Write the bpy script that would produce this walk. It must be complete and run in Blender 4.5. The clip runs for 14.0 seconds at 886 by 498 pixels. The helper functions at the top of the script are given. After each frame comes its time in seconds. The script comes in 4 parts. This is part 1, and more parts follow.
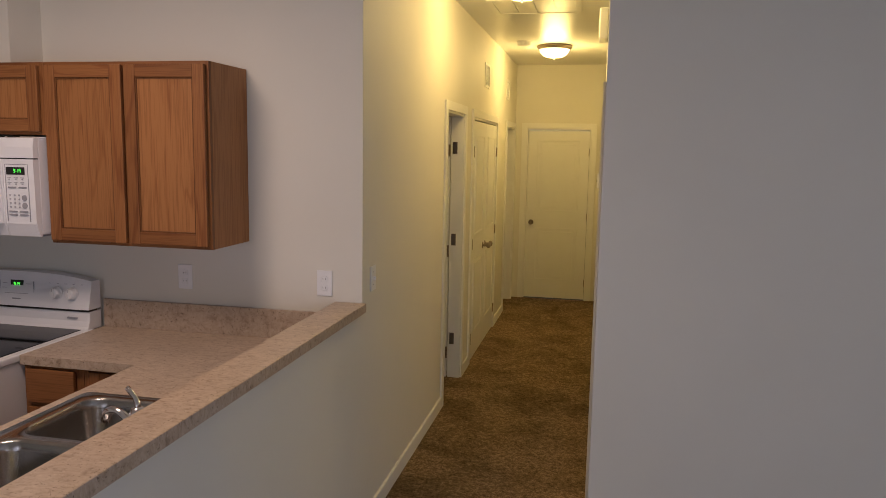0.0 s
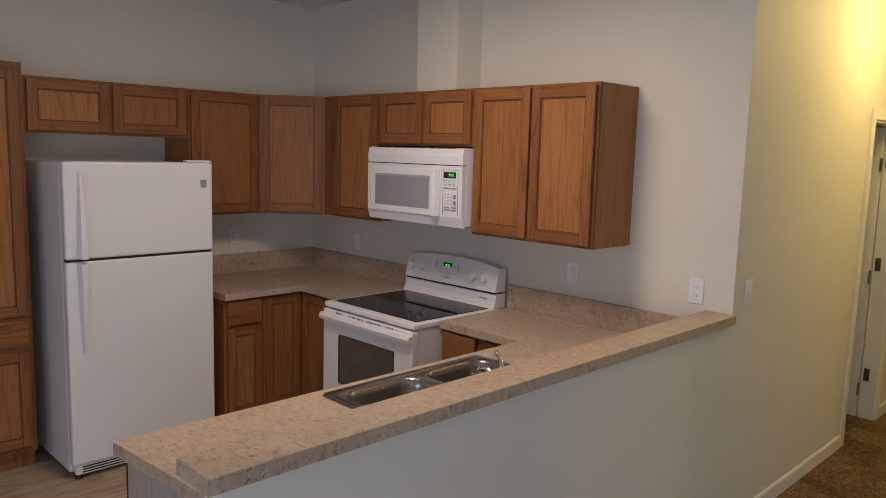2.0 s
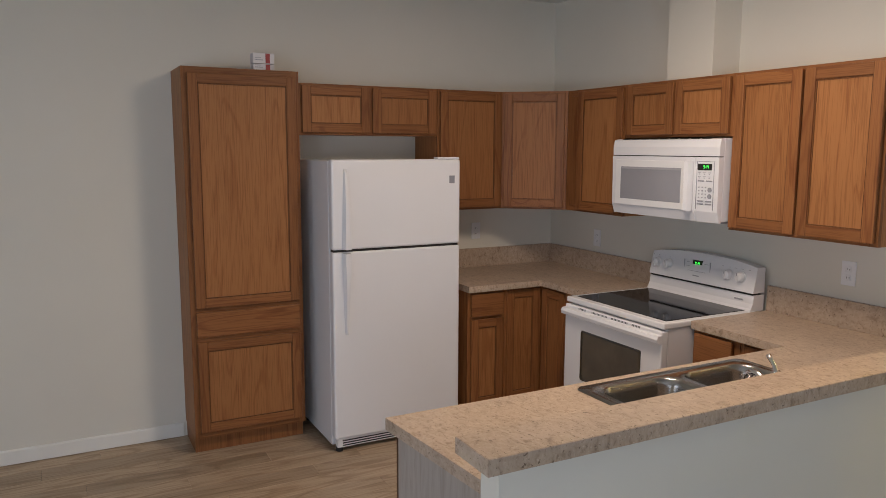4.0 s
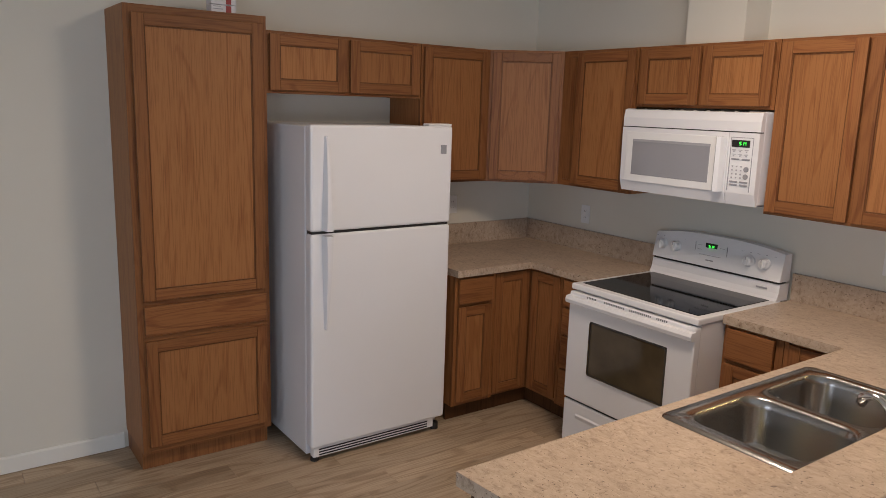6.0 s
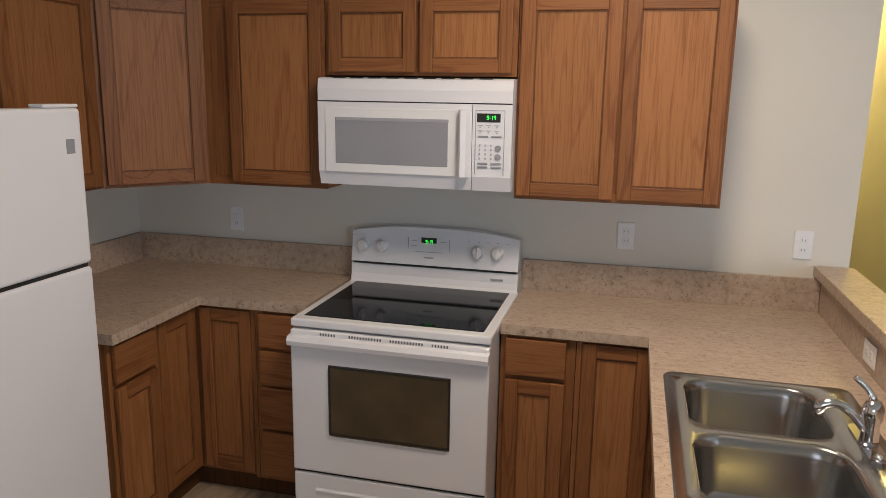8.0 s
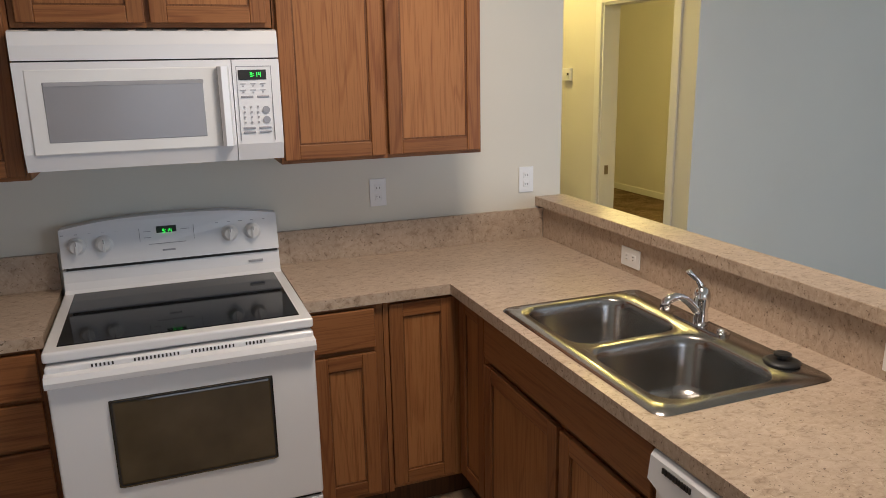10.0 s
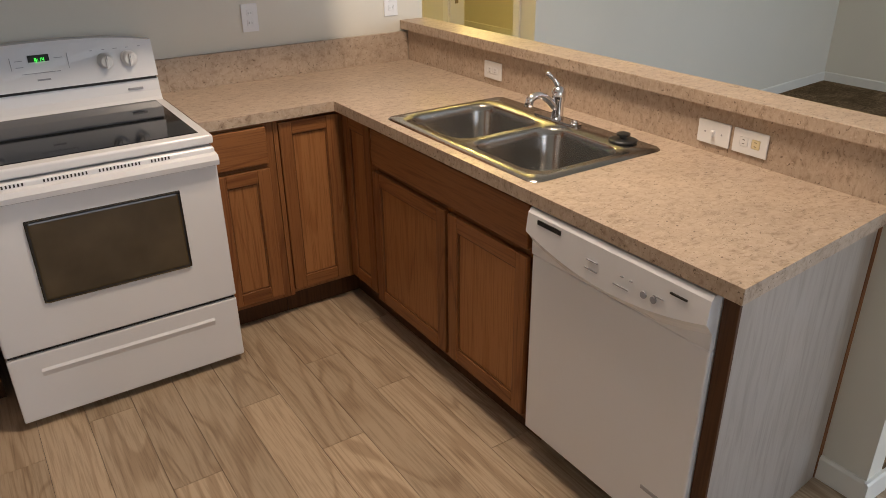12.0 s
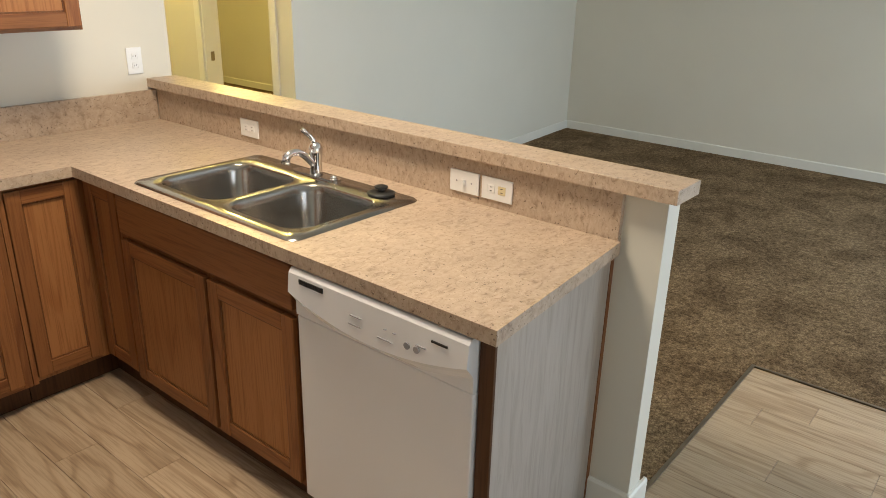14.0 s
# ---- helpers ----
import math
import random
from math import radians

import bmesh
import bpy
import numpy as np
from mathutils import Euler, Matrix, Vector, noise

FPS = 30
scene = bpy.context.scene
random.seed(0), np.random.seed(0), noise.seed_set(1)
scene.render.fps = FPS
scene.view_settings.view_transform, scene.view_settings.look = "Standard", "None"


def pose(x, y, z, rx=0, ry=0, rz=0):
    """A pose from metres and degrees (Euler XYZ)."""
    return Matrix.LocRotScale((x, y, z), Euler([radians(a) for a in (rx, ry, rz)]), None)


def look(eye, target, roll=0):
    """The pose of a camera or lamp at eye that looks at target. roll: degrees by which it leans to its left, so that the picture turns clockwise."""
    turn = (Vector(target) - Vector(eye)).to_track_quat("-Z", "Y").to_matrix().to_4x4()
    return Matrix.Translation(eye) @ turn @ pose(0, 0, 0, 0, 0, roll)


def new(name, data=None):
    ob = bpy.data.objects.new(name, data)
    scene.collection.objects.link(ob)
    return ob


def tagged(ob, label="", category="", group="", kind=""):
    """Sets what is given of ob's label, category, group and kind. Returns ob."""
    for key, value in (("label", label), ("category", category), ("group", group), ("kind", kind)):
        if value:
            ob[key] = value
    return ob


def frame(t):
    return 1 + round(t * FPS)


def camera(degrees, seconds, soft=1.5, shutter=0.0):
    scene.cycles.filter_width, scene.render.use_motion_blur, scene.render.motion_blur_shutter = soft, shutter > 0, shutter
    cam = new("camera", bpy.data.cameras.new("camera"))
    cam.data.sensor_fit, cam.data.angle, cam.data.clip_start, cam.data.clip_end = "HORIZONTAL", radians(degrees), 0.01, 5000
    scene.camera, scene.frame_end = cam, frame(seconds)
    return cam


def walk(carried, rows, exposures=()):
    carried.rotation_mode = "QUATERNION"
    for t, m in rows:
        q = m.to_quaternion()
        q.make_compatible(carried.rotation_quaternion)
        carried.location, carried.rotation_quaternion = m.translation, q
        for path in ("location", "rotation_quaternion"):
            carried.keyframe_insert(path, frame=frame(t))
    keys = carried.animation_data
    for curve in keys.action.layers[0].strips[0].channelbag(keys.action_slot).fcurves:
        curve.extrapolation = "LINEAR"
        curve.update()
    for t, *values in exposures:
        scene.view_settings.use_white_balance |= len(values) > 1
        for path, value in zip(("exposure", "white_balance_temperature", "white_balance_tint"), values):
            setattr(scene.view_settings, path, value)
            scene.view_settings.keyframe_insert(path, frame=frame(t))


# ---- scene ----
cam = camera(61.9, 14.0, soft=0.8)
PATH = [
    (0, (3.121, -3.115, 1.778), (2.712, -1.175, 1.514), 1.0),
    (0.5, (3.157, -3.208, 1.789), (2.456, -1.35, 1.553), 0.7),
    (1, (3.291, -3.232, 1.79), (2.335, -1.491, 1.551), 1.2),
    (1.5, (3.438, -3.2, 1.781), (2.177, -1.668, 1.531), 1.5),
    (2, (3.488, -3.233, 1.781), (2.082, -1.834, 1.522), 1.6),
    (2.5, (3.475, -3.266, 1.778), (1.966, -1.981, 1.515), 1.2),
    (3, (3.443, -3.288, 1.762), (1.828, -2.137, 1.503), 0.8),
    (3.5, (3.415, -3.298, 1.742), (1.689, -2.322, 1.482), 0.4),
    (3.7, (3.411, -3.303, 1.743), (1.657, -2.38, 1.477), 0.3),
    (5.8, (2.804, -3.504, 1.799), (1.134, -2.468, 1.425), 1.5),
    (6, (2.67, -3.458, 1.786), (1.071, -2.318, 1.407), 1.8),
    (6.5, (2.353, -3.401, 1.786), (0.963, -2.015, 1.401), 1.9),
    (7, (1.987, -3.329, 1.769), (0.809, -1.759, 1.386), 2.2),
    (7.2, (1.827, -3.297, 1.767), (0.801, -1.62, 1.398), 2.3),
    (9.3, (0.626, -2.982, 1.674), (0.793, -1.039, 1.228), -0.5),
    (9.5, (0.579, -2.947, 1.667), (0.865, -1.021, 1.207), -0.3),
    (10, (0.393, -2.973, 1.677), (1.078, -1.156, 1.197), -1.1),
    (10.5, (0.268, -3.039, 1.672), (1.079, -1.284, 1.162), -1.9),
    (11, (0.21, -3.134, 1.647), (1.149, -1.507, 0.96), -2.3),
    (11.5, (0.13, -3.188, 1.636), (1.117, -1.643, 0.837), -1.3),
    (12, (0.103, -3.198, 1.627), (1.094, -1.689, 0.766), -0.7),
    (12.5, (0.103, -3.204, 1.618), (1.103, -1.731, 0.708), -0.2),
    (13, (0.109, -3.212, 1.625), (1.141, -1.768, 0.704), 0.1),
    (13.5, (0.124, -3.221, 1.624), (1.332, -1.88, 0.76), 1.5),
    (14, (0.181, -3.218, 1.627), (1.628, -2.046, 0.899), 1.5),
]
walk(cam, [(t, look(eye, target, roll)) for t, eye, target, roll in PATH],
     exposures=((0, -1.08, 6600, 30), (1, -1.06, 6500, 28), (3, -0.64, 6450, 20), (6.5, -0.5, 6450, 19), (9.5, -0.5, 6100, 15), (11.5, -0.28, 6550, 17), (12.5, -0.1, 6650, 17), (14, 0.18, 6600, 10)))

# ---- light ----
world = bpy.data.worlds.new("world")
scene.world = world
world.use_nodes = True
wn = world.node_tree.nodes
sky = wn.new("ShaderNodeTexSky")
sky.sky_type, sky.sun_disc, sky.sun_elevation, sky.sun_rotation = "NISHITA", False, radians(35), radians(200)
wn["Background"].inputs[1].default_value = 0.12
world.node_tree.links.new(sky.outputs[0], wn["Background"].inputs[0])


def area(name, m, sx, sy, power, colour):
    data = bpy.data.lights.new(name, "AREA")
    data.shape, data.size, data.size_y, data.energy, data.color = "RECTANGLE", sx, sy, power, colour
    ob = new(name, data)
    ob.matrix_world = m
    return ob


DAY = (0.68, 0.84, 1.0)
area("window_daylight", look((4.6, -5.93, 1.2), (4.2, -2, 0.9)), 1.9, 2.0, 77, DAY)
area("window_daylight", look((0.9, -5.93, 1.5), (0.9, -2, 1.0)), 1.7, 1.2, 17, DAY)
# Added fill from the east for the half wall's living room face.
area("window_daylight", look((6.98, -4.6, 1.3), (3.5, -3.2, 0.8)), 1.9, 1.9, 56, DAY)


def bulb(name, x, y, z, power, colour, r=0.06):
    data = bpy.data.lights.new(name, "POINT")
    data.energy, data.color, data.shadow_soft_size = power, colour, r
    ob = new(name, data)
    ob.location = (x, y, z)


WARM = (1.0, 0.79, 0.24)
bulb("hall_lamp", 2.61, 1.49, 2.64, 34, WARM, 0.12)
bulb("hall_lamp", 2.63, 4.27, 2.64, 46, WARM, 0.12)
bulb("bedroom_bulb", 4.4, 2.9, 2.63, 95, WARM)
area("kitchen_light", look((1.25, -1.5, 2.735), (1.25, -1.5, 0)), 0.5, 0.5, 45, (1.0, 0.85, 0.66))

# ---- materials ----


def material(name, rough=0.5, metal=0.0, spec=0.5):
    m = bpy.data.materials.new(name)
    m.use_nodes = True
    n = m.node_tree.nodes
    b = n["Principled BSDF"]
    b.inputs["Roughness"].default_value = rough
    b.inputs["Metallic"].default_value = metal
    b.inputs["Specular IOR Level"].default_value = spec
    return m, n, m.node_tree.links, b


def tex_noise(n, l, scale, detail=4.0, stretch=(1, 1, 1), rough=0.55, shift=None, distortion=0.0):
    c = n.new("ShaderNodeTexCoord")
    mp = n.new("ShaderNodeMapping")
    mp.inputs["Scale"].default_value = stretch
    l.new(c.outputs["Object"], mp.inputs["Vector"])
    if shift:
        l.new(shift, mp.inputs["Location"])
    t = n.new("ShaderNodeTexNoise")
    t.inputs["Scale"].default_value, t.inputs["Detail"].default_value = scale, detail
    t.inputs["Roughness"].default_value, t.inputs["Distortion"].default_value = rough, distortion
    l.new(mp.outputs[0], t.inputs["Vector"])
    return t.outputs["Fac"]


def ramp(n, l, fac, stops):
    r = n.new("ShaderNodeValToRGB")
    e = r.color_ramp.elements
    while len(e) < len(stops):
        e.new(0.5)
    for i, (p, c) in enumerate(stops):
        e[i].position, e[i].color = p, (*c, 1)
    l.new(fac, r.inputs[0])
    return r.outputs[0]


def mix(n, l, kind, fac, a, b):
    m = n.new("ShaderNodeMix")
    m.data_type, m.blend_type = "RGBA", kind
    for sock, v in ((m.inputs[0], fac), (m.inputs[6], a), (m.inputs[7], b)):
        if isinstance(v, (int, float)):
            sock.default_value = v
        elif isinstance(v, tuple):
            sock.default_value = (*v, 1)
        else:
            l.new(v, sock)
    return m.outputs[2]


def bump(n, l, b, height, strength, dist=0.002):
    k = n.new("ShaderNodeBump")
    k.inputs["Strength"].default_value, k.inputs["Distance"].default_value = strength, dist
    l.new(height, k.inputs["Height"])
    l.new(k.outputs[0], b.inputs["Normal"])


def random_shift(n, l, amount=40.0):
    o = n.new("ShaderNodeObjectInfo")
    k = n.new("ShaderNodeMath")
    k.operation = "MULTIPLY"
    k.inputs[1].default_value = amount
    l.new(o.outputs["Random"], k.inputs[0])
    return k.outputs[0], o.outputs["Random"]


def plain(name, colour, rough=0.5, metal=0.0, vary=0.05, scale=6.0, bumpy=0.0, bscale=200.0, spec=0.5):
    m, n, l, b = material(name, rough, metal, spec)
    f = tex_noise(n, l, scale, 3)
    lo = tuple(c * (1 - vary) for c in colour)
    hi = tuple(min(1, c * (1 + vary)) for c in colour)
    l.new(ramp(n, l, f, [(0.3, lo), (0.7, hi)]), b.inputs["Base Color"])
    if bumpy:
        bump(n, l, b, tex_noise(n, l, bscale, 2), bumpy, 0.001)
    return m


def oak(name, axis, tone=1.0, light=(0.335, 0.136, 0.046), dark=(0.262, 0.095, 0.031)):
    """Stained oak whose grain runs along axis 0, 1 or 2; broad figure, pores and board tone."""
    m, n, l, b = material(name, 0.48, 0, 0.28)
    shift, rnd = random_shift(n, l)
    along = [1.0, 1.0, 1.0]
    along[axis] = 0.09
    fine = [1.0, 1.0, 1.0]
    fine[axis] = 0.03
    figure = tex_noise(n, l, 8, 2, along, 0.4, shift, 0.7)
    rings = n.new("ShaderNodeMath")
    rings.operation = "MULTIPLY"
    rings.inputs[1].default_value = 34
    l.new(figure, rings.inputs[0])
    sine = n.new("ShaderNodeMath")
    sine.operation = "SINE"
    l.new(rings.outputs[0], sine.inputs[0])
    pores = tex_noise(n, l, 170, 3, fine, 0.6, shift)
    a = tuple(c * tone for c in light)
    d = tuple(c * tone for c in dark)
    base = ramp(n, l, sine.outputs[0], [(0.0, a), (0.75, a), (1.0, d)])
    grain = ramp(n, l, pores, [(0.36, (0.60, 0.54, 0.48)), (0.52, (1, 1, 1))])
    c = mix(n, l, "MULTIPLY", 0.6, base, grain)
    board = ramp(n, l, rnd, [(0.0, (0.84, 0.82, 0.80)), (1.0, (1.1, 1.1, 1.1))])
    c = mix(n, l, "MULTIPLY", 1.0, c, board)
    l.new(c, b.inputs["Base Color"])
    bump(n, l, b, pores, 0.12, 0.001)
    return m


OAK_V, OAK_X, OAK_Y = oak("oak_vertical", 2, 0.78), oak("oak_along_x", 0, 0.78), oak("oak_along_y", 1, 0.78)
OAK_PANEL = oak("oak_veneer", 2, 1.0, (0.352, 0.152, 0.053), (0.300, 0.122, 0.040))
# Oak at 0.27 of its tone, for toe boards and the filler strip.
OAK_DARK = oak("oak_dark_tone", 2, 0.27)
OAK_BEAD = oak("oak_bead_stain_shade", 2, 0.5)


def laminate_material():
    m, n, l, b = material("speckled_laminate", 0.38, 0, 0.45)
    big = tex_noise(n, l, 5, 3)
    mid = tex_noise(n, l, 38, 4, (1, 1.6, 1), 0.65, None, 0.6)
    c = ramp(n, l, mid, [(0.30, (0.30, 0.215, 0.15)), (0.44, (0.46, 0.355, 0.265)), (0.66, (0.54, 0.435, 0.34))])
    tone = ramp(n, l, big, [(0.3, (0.88, 0.86, 0.84)), (0.7, (1.05, 1.04, 1.02))])
    c = mix(n, l, "MULTIPLY", 1.0, c, tone)
    dots = tex_noise(n, l, 125, 2, (1, 1, 1), 0.5, None, 0.8)
    c = mix(n, l, "MIX", ramp(n, l, dots, [(0.645, (0, 0, 0)), (0.69, (0.8, 0.8, 0.8))]), c, (0.11, 0.068, 0.04))
    pale = tex_noise(n, l, 90, 2, (1, 1, 1.3))
    c = mix(n, l, "MIX", ramp(n, l, pale, [(0.64, (0, 0, 0)), (0.72, (0.6, 0.6, 0.6))]), c, (0.62, 0.52, 0.40))
    l.new(c, b.inputs["Base Color"])
    bump(n, l, b, dots, 0.04, 0.0005)
    return m


LAM = laminate_material()


def carpet_material():
    m, n, l, b = material("brown_carpet", 1.0, 0, 0.05)
    fib = tex_noise(n, l, 120, 4, (1, 1, 1), 0.7)
    tread = tex_noise(n, l, 3.2, 4, (1, 1, 1), 0.6, None, 0.7)
    c = ramp(n, l, fib, [(0.30, (0.10, 0.062, 0.033)), (0.52, (0.31, 0.212, 0.122)), (0.72, (0.55, 0.40, 0.24))])
    c = mix(n, l, "MULTIPLY", 1.0, c, ramp(n, l, tread, [(0.35, (0.66, 0.64, 0.62)), (0.6, (1.1, 1.1, 1.1))]))
    clump = tex_noise(n, l, 34, 3, (1, 1, 1), 0.6)
    c = mix(n, l, "MULTIPLY", 1.0, c, ramp(n, l, clump, [(0.34, (0.62, 0.61, 0.60)), (0.6, (1.12, 1.12, 1.12))]))
    l.new(c, b.inputs["Base Color"])
    bump(n, l, b, fib, 1.0, 0.02)
    return m


def plank_material():
    m, n, l, b = material("greige_vinyl_plank", 0.42, 0, 0.4)
    shift, rnd = random_shift(n, l, 60)
    figure = tex_noise(n, l, 7, 2, (1, 0.13, 1), 0.4, shift, 0.8)
    k = n.new("ShaderNodeMath")
    k.operation = "MULTIPLY"
    k.inputs[1].default_value = 40
    l.new(figure, k.inputs[0])
    s = n.new("ShaderNodeMath")
    s.operation = "SINE"
    l.new(k.outputs[0], s.inputs[0])
    base = ramp(n, l, s.outputs[0], [(0.0, (0.47, 0.362, 0.25)), (0.55, (0.445, 0.335, 0.226)), (0.97, (0.36, 0.262, 0.172))])
    pores = tex_noise(n, l, 130, 3, (1, 0.04, 1), 0.6, shift)
    c = mix(n, l, "MULTIPLY", 0.7, base, ramp(n, l, pores, [(0.36, (0.66, 0.62, 0.58)), (0.55, (1, 1, 1))]))
    c = mix(n, l, "MULTIPLY", 1.0, c, ramp(n, l, rnd, [(0.0, (0.82, 0.81, 0.80)), (1.0, (1.12, 1.11, 1.10))]))
    l.new(c, b.inputs["Base Color"])
    bump(n, l, b, pores, 0.08, 0.001)
    return m


def panel_material():
    m, n, l, b = material("grey_wash_laminate", 0.3, 0, 0.5)
    f = tex_noise(n, l, 48, 4, (1, 1, 0.10), 0.6, None, 0.6)
    l.new(ramp(n, l, f, [(0.34, (0.32, 0.275, 0.235)), (0.5, (0.38, 0.335, 0.295)), (0.7, (0.41, 0.37, 0.33))]), b.inputs["Base Color"])
    return m


def steel_material():
    m, n, l, b = material("brushed_steel", 0.26, 1.0)
    f = tex_noise(n, l, 500, 2, (1, 0.1, 1))
    l.new(ramp(n, l, f, [(0.3, (0.37, 0.355, 0.335)), (0.7, (0.42, 0.405, 0.385))]), b.inputs["Base Color"])
    r = n.new("ShaderNodeMapRange")
    r.inputs["To Min"].default_value, r.inputs["To Max"].default_value = 0.2, 0.26
    l.new(f, r.inputs["Value"])
    l.new(r.outputs[0], b.inputs["Roughness"])
    return m


def glow(name, colour, strength):
    m, n, l, b = material(name, 0.4)
    b.inputs["Base Color"].default_value = (*colour, 1)
    b.inputs["Emission Color"].default_value = (*colour, 1)
    b.inputs["Emission Strength"].default_value = strength
    return m


def glass_material(name, tint, rough=0.0):
    m, n, l, b = material(name, rough)
    b.inputs["Base Color"].default_value = (*tint, 1)
    b.inputs["Transmission Weight"].default_value = 1.0
    return m


CARPET, PLANK, ENDPANEL, STEEL = carpet_material(), plank_material(), panel_material(), steel_material()
WALL = plain("matt_wall_paint", (0.71, 0.68, 0.59), 0.62, 0, 0.02, 1.5, 0.12, 260, 0.35)
CEIL = plain("ceiling_paint", (0.74, 0.73, 0.68), 0.36, 0, 0.02, 2, 0.2, 120, 0.4)
TRIM = plain("white_trim_paint", (0.78, 0.765, 0.70), 0.35, 0, 0.02, 4)
WHITE = plain("white_enamel", (0.78, 0.78, 0.79), 0.22, 0, 0.01, 3)
FRIDGE = plain("textured_white_enamel", (0.78, 0.78, 0.785), 0.30, 0, 0.01, 3, 0.22, 420)
WHITE_PLASTIC = plain("white_plastic", (0.80, 0.80, 0.79), 0.32, 0, 0.015, 8)
GREY_PRINT = plain("grey_print", (0.36, 0.36, 0.38), 0.5)
DARK = plain("black_gap", (0.015, 0.014, 0.013), 0.5)
BLACK_GLASS = plain("black_ceramic_glass", (0.006, 0.006, 0.007), 0.05, 0, 0.02, 3, 0, 200, 0.18)
# Brown tint puts the oven window's brownish reflection into the base colour.
OVEN_GLASS = plain("oven_glass_brown_reflection", (0.075, 0.055, 0.030), 0.06, 0, 0.25, 5)
MW_GLASS = plain("grey_screened_glass", (0.30, 0.30, 0.32), 0.16, 0, 0.03, 4)
CHROME = plain("chrome", (0.75, 0.75, 0.77), 0.06, 1.0, 0.01)
NICKEL = plain("aged_nickel", (0.28, 0.23, 0.17), 0.35, 1.0, 0.1, 20)
RUBBER = plain("black_rubber", (0.02, 0.02, 0.02), 0.45)
GREEN = glow("green_digits", (0.05, 1.0, 0.12), 1.2)
LAMPGLASS = glow("lit_opal_glass", (1.0, 0.82, 0.45), 9.0)
DIFFUSER = glow("lit_white_diffuser", (1.0, 0.9, 0.75), 1.5)
RED = plain("red_card", (0.32, 0.03, 0.03), 0.5)
CARD = plain("white_card", (0.68, 0.66, 0.66), 0.5)
IVORY = plain("ivory_plastic", (0.70, 0.60, 0.36), 0.35)
PANE = glass_material("window_glass", (1, 1, 1))

# ---- builders ----


def thing(name, x, y, z, label, category, group="", kind=""):
    e = new(name)
    e.location = (x, y, z)
    e.empty_display_size = 0.1
    return tagged(e, label, category, group, kind)


def origin_of(ob):
    o = Vector(ob.location)
    while ob.parent:
        ob = ob.parent
        o += Vector(ob.location)
    return o


def part(name, bm, mat, parent=None, label="", F=None, kind="", smooth=False, recalc=True):
    """Links a bmesh as one mesh object under a thing or part."""
    if F is not None:
        bmesh.ops.transform(bm, matrix=F, verts=bm.verts)
    if recalc:
        bmesh.ops.recalc_face_normals(bm, faces=bm.faces)
    if parent is not None:
        bmesh.ops.translate(bm, vec=-origin_of(parent), verts=bm.verts)
    me = bpy.data.meshes.new(name)
    bm.to_mesh(me)
    bm.free()
    me.materials.append(mat)
    if smooth:
        for p in me.polygons:
            p.use_smooth = True
    ob = new(name, me)
    ob.parent = parent
    return tagged(ob, label, "", "", kind)


def box(bm, a, b, bevel=0.0, seg=2):
    lo = [min(p, q) for p, q in zip(a, b)]
    hi = [max(p, q) for p, q in zip(a, b)]
    r = bmesh.ops.create_cube(bm, size=1.0)
    vs = r["verts"]
    for v in vs:
        v.co = Vector([lo[i] if v.co[i] < 0 else hi[i] for i in range(3)])
    if bevel:
        es = list({e for v in vs for e in v.link_edges})
        bmesh.ops.bevel(bm, geom=es, offset=bevel, segments=seg, affect="EDGES", profile=0.5)
    return bm


def cube(a, b, bevel=0.0, seg=2):
    return box(bmesh.new(), a, b, bevel, seg)


def boxes(*pairs, bevel=0.0):
    bm = bmesh.new()
    for a, b in pairs:
        box(bm, a, b, bevel)
    return bm


def lathe(bm, profile, centre, axis="z", seg=24):
    """Turns (radius, height) pairs about an axis through centre."""
    rings = []
    for r, h in profile:
        ring = []
        for i in range(seg):
            t = 2 * math.pi * i / seg
            p = (r * math.cos(t), r * math.sin(t), h)
            if axis == "y":
                p = (p[0], p[2], p[1])
            elif axis == "x":
                p = (p[2], p[0], p[1])
            ring.append(bm.verts.new(Vector(p) + Vector(centre)))
        rings.append(ring)
    for a, b in zip(rings, rings[1:]):
        for i in range(seg):
            bm.faces.new((a[i], a[(i + 1) % seg], b[(i + 1) % seg], b[i]))
    bm.faces.new(rings[0])
    bm.faces.new(rings[-1])
    return bm


def tube(bm, pts, radii, seg=12):
    """A tube along points with a radius at each."""
    pts = [Vector(p) for p in pts]
    rings = []
    up = Vector((0.13, 0.97, 0.2))
    for i, p in enumerate(pts):
        d = (pts[min(i + 1, len(pts) - 1)] - pts[max(i - 1, 0)]).normalized()
        s = d.cross(up).normalized()
        t = s.cross(d)
        rings.append([bm.verts.new(p + radii[i] * (math.cos(2 * math.pi * k / seg) * s + math.sin(2 * math.pi * k / seg) * t)) for k in range(seg)])
    for a, b in zip(rings, rings[1:]):
        for k in range(seg):
            bm.faces.new((a[k], a[(k + 1) % seg], b[(k + 1) % seg], b[k]))
    bm.faces.new(rings[0])
    bm.faces.new(rings[-1])
    return bm


def prism(bm, outline, a, b, axis=0):
    """Sweeps an outline of two coordinates along an axis from a to b."""
    ends = []
    for s in (a, b):
        vs = []
        for p, q in outline:
            c = [p, q]
            c.insert(axis, s)
            vs.append(bm.verts.new(c))
        ends.append(vs)
    m = len(outline)
    for i in range(m):
        bm.faces.new((ends[0][i], ends[0][(i + 1) % m], ends[1][(i + 1) % m], ends[1][i]))
    bm.faces.new(ends[0])
    bm.faces.new(ends[1])
    return bm


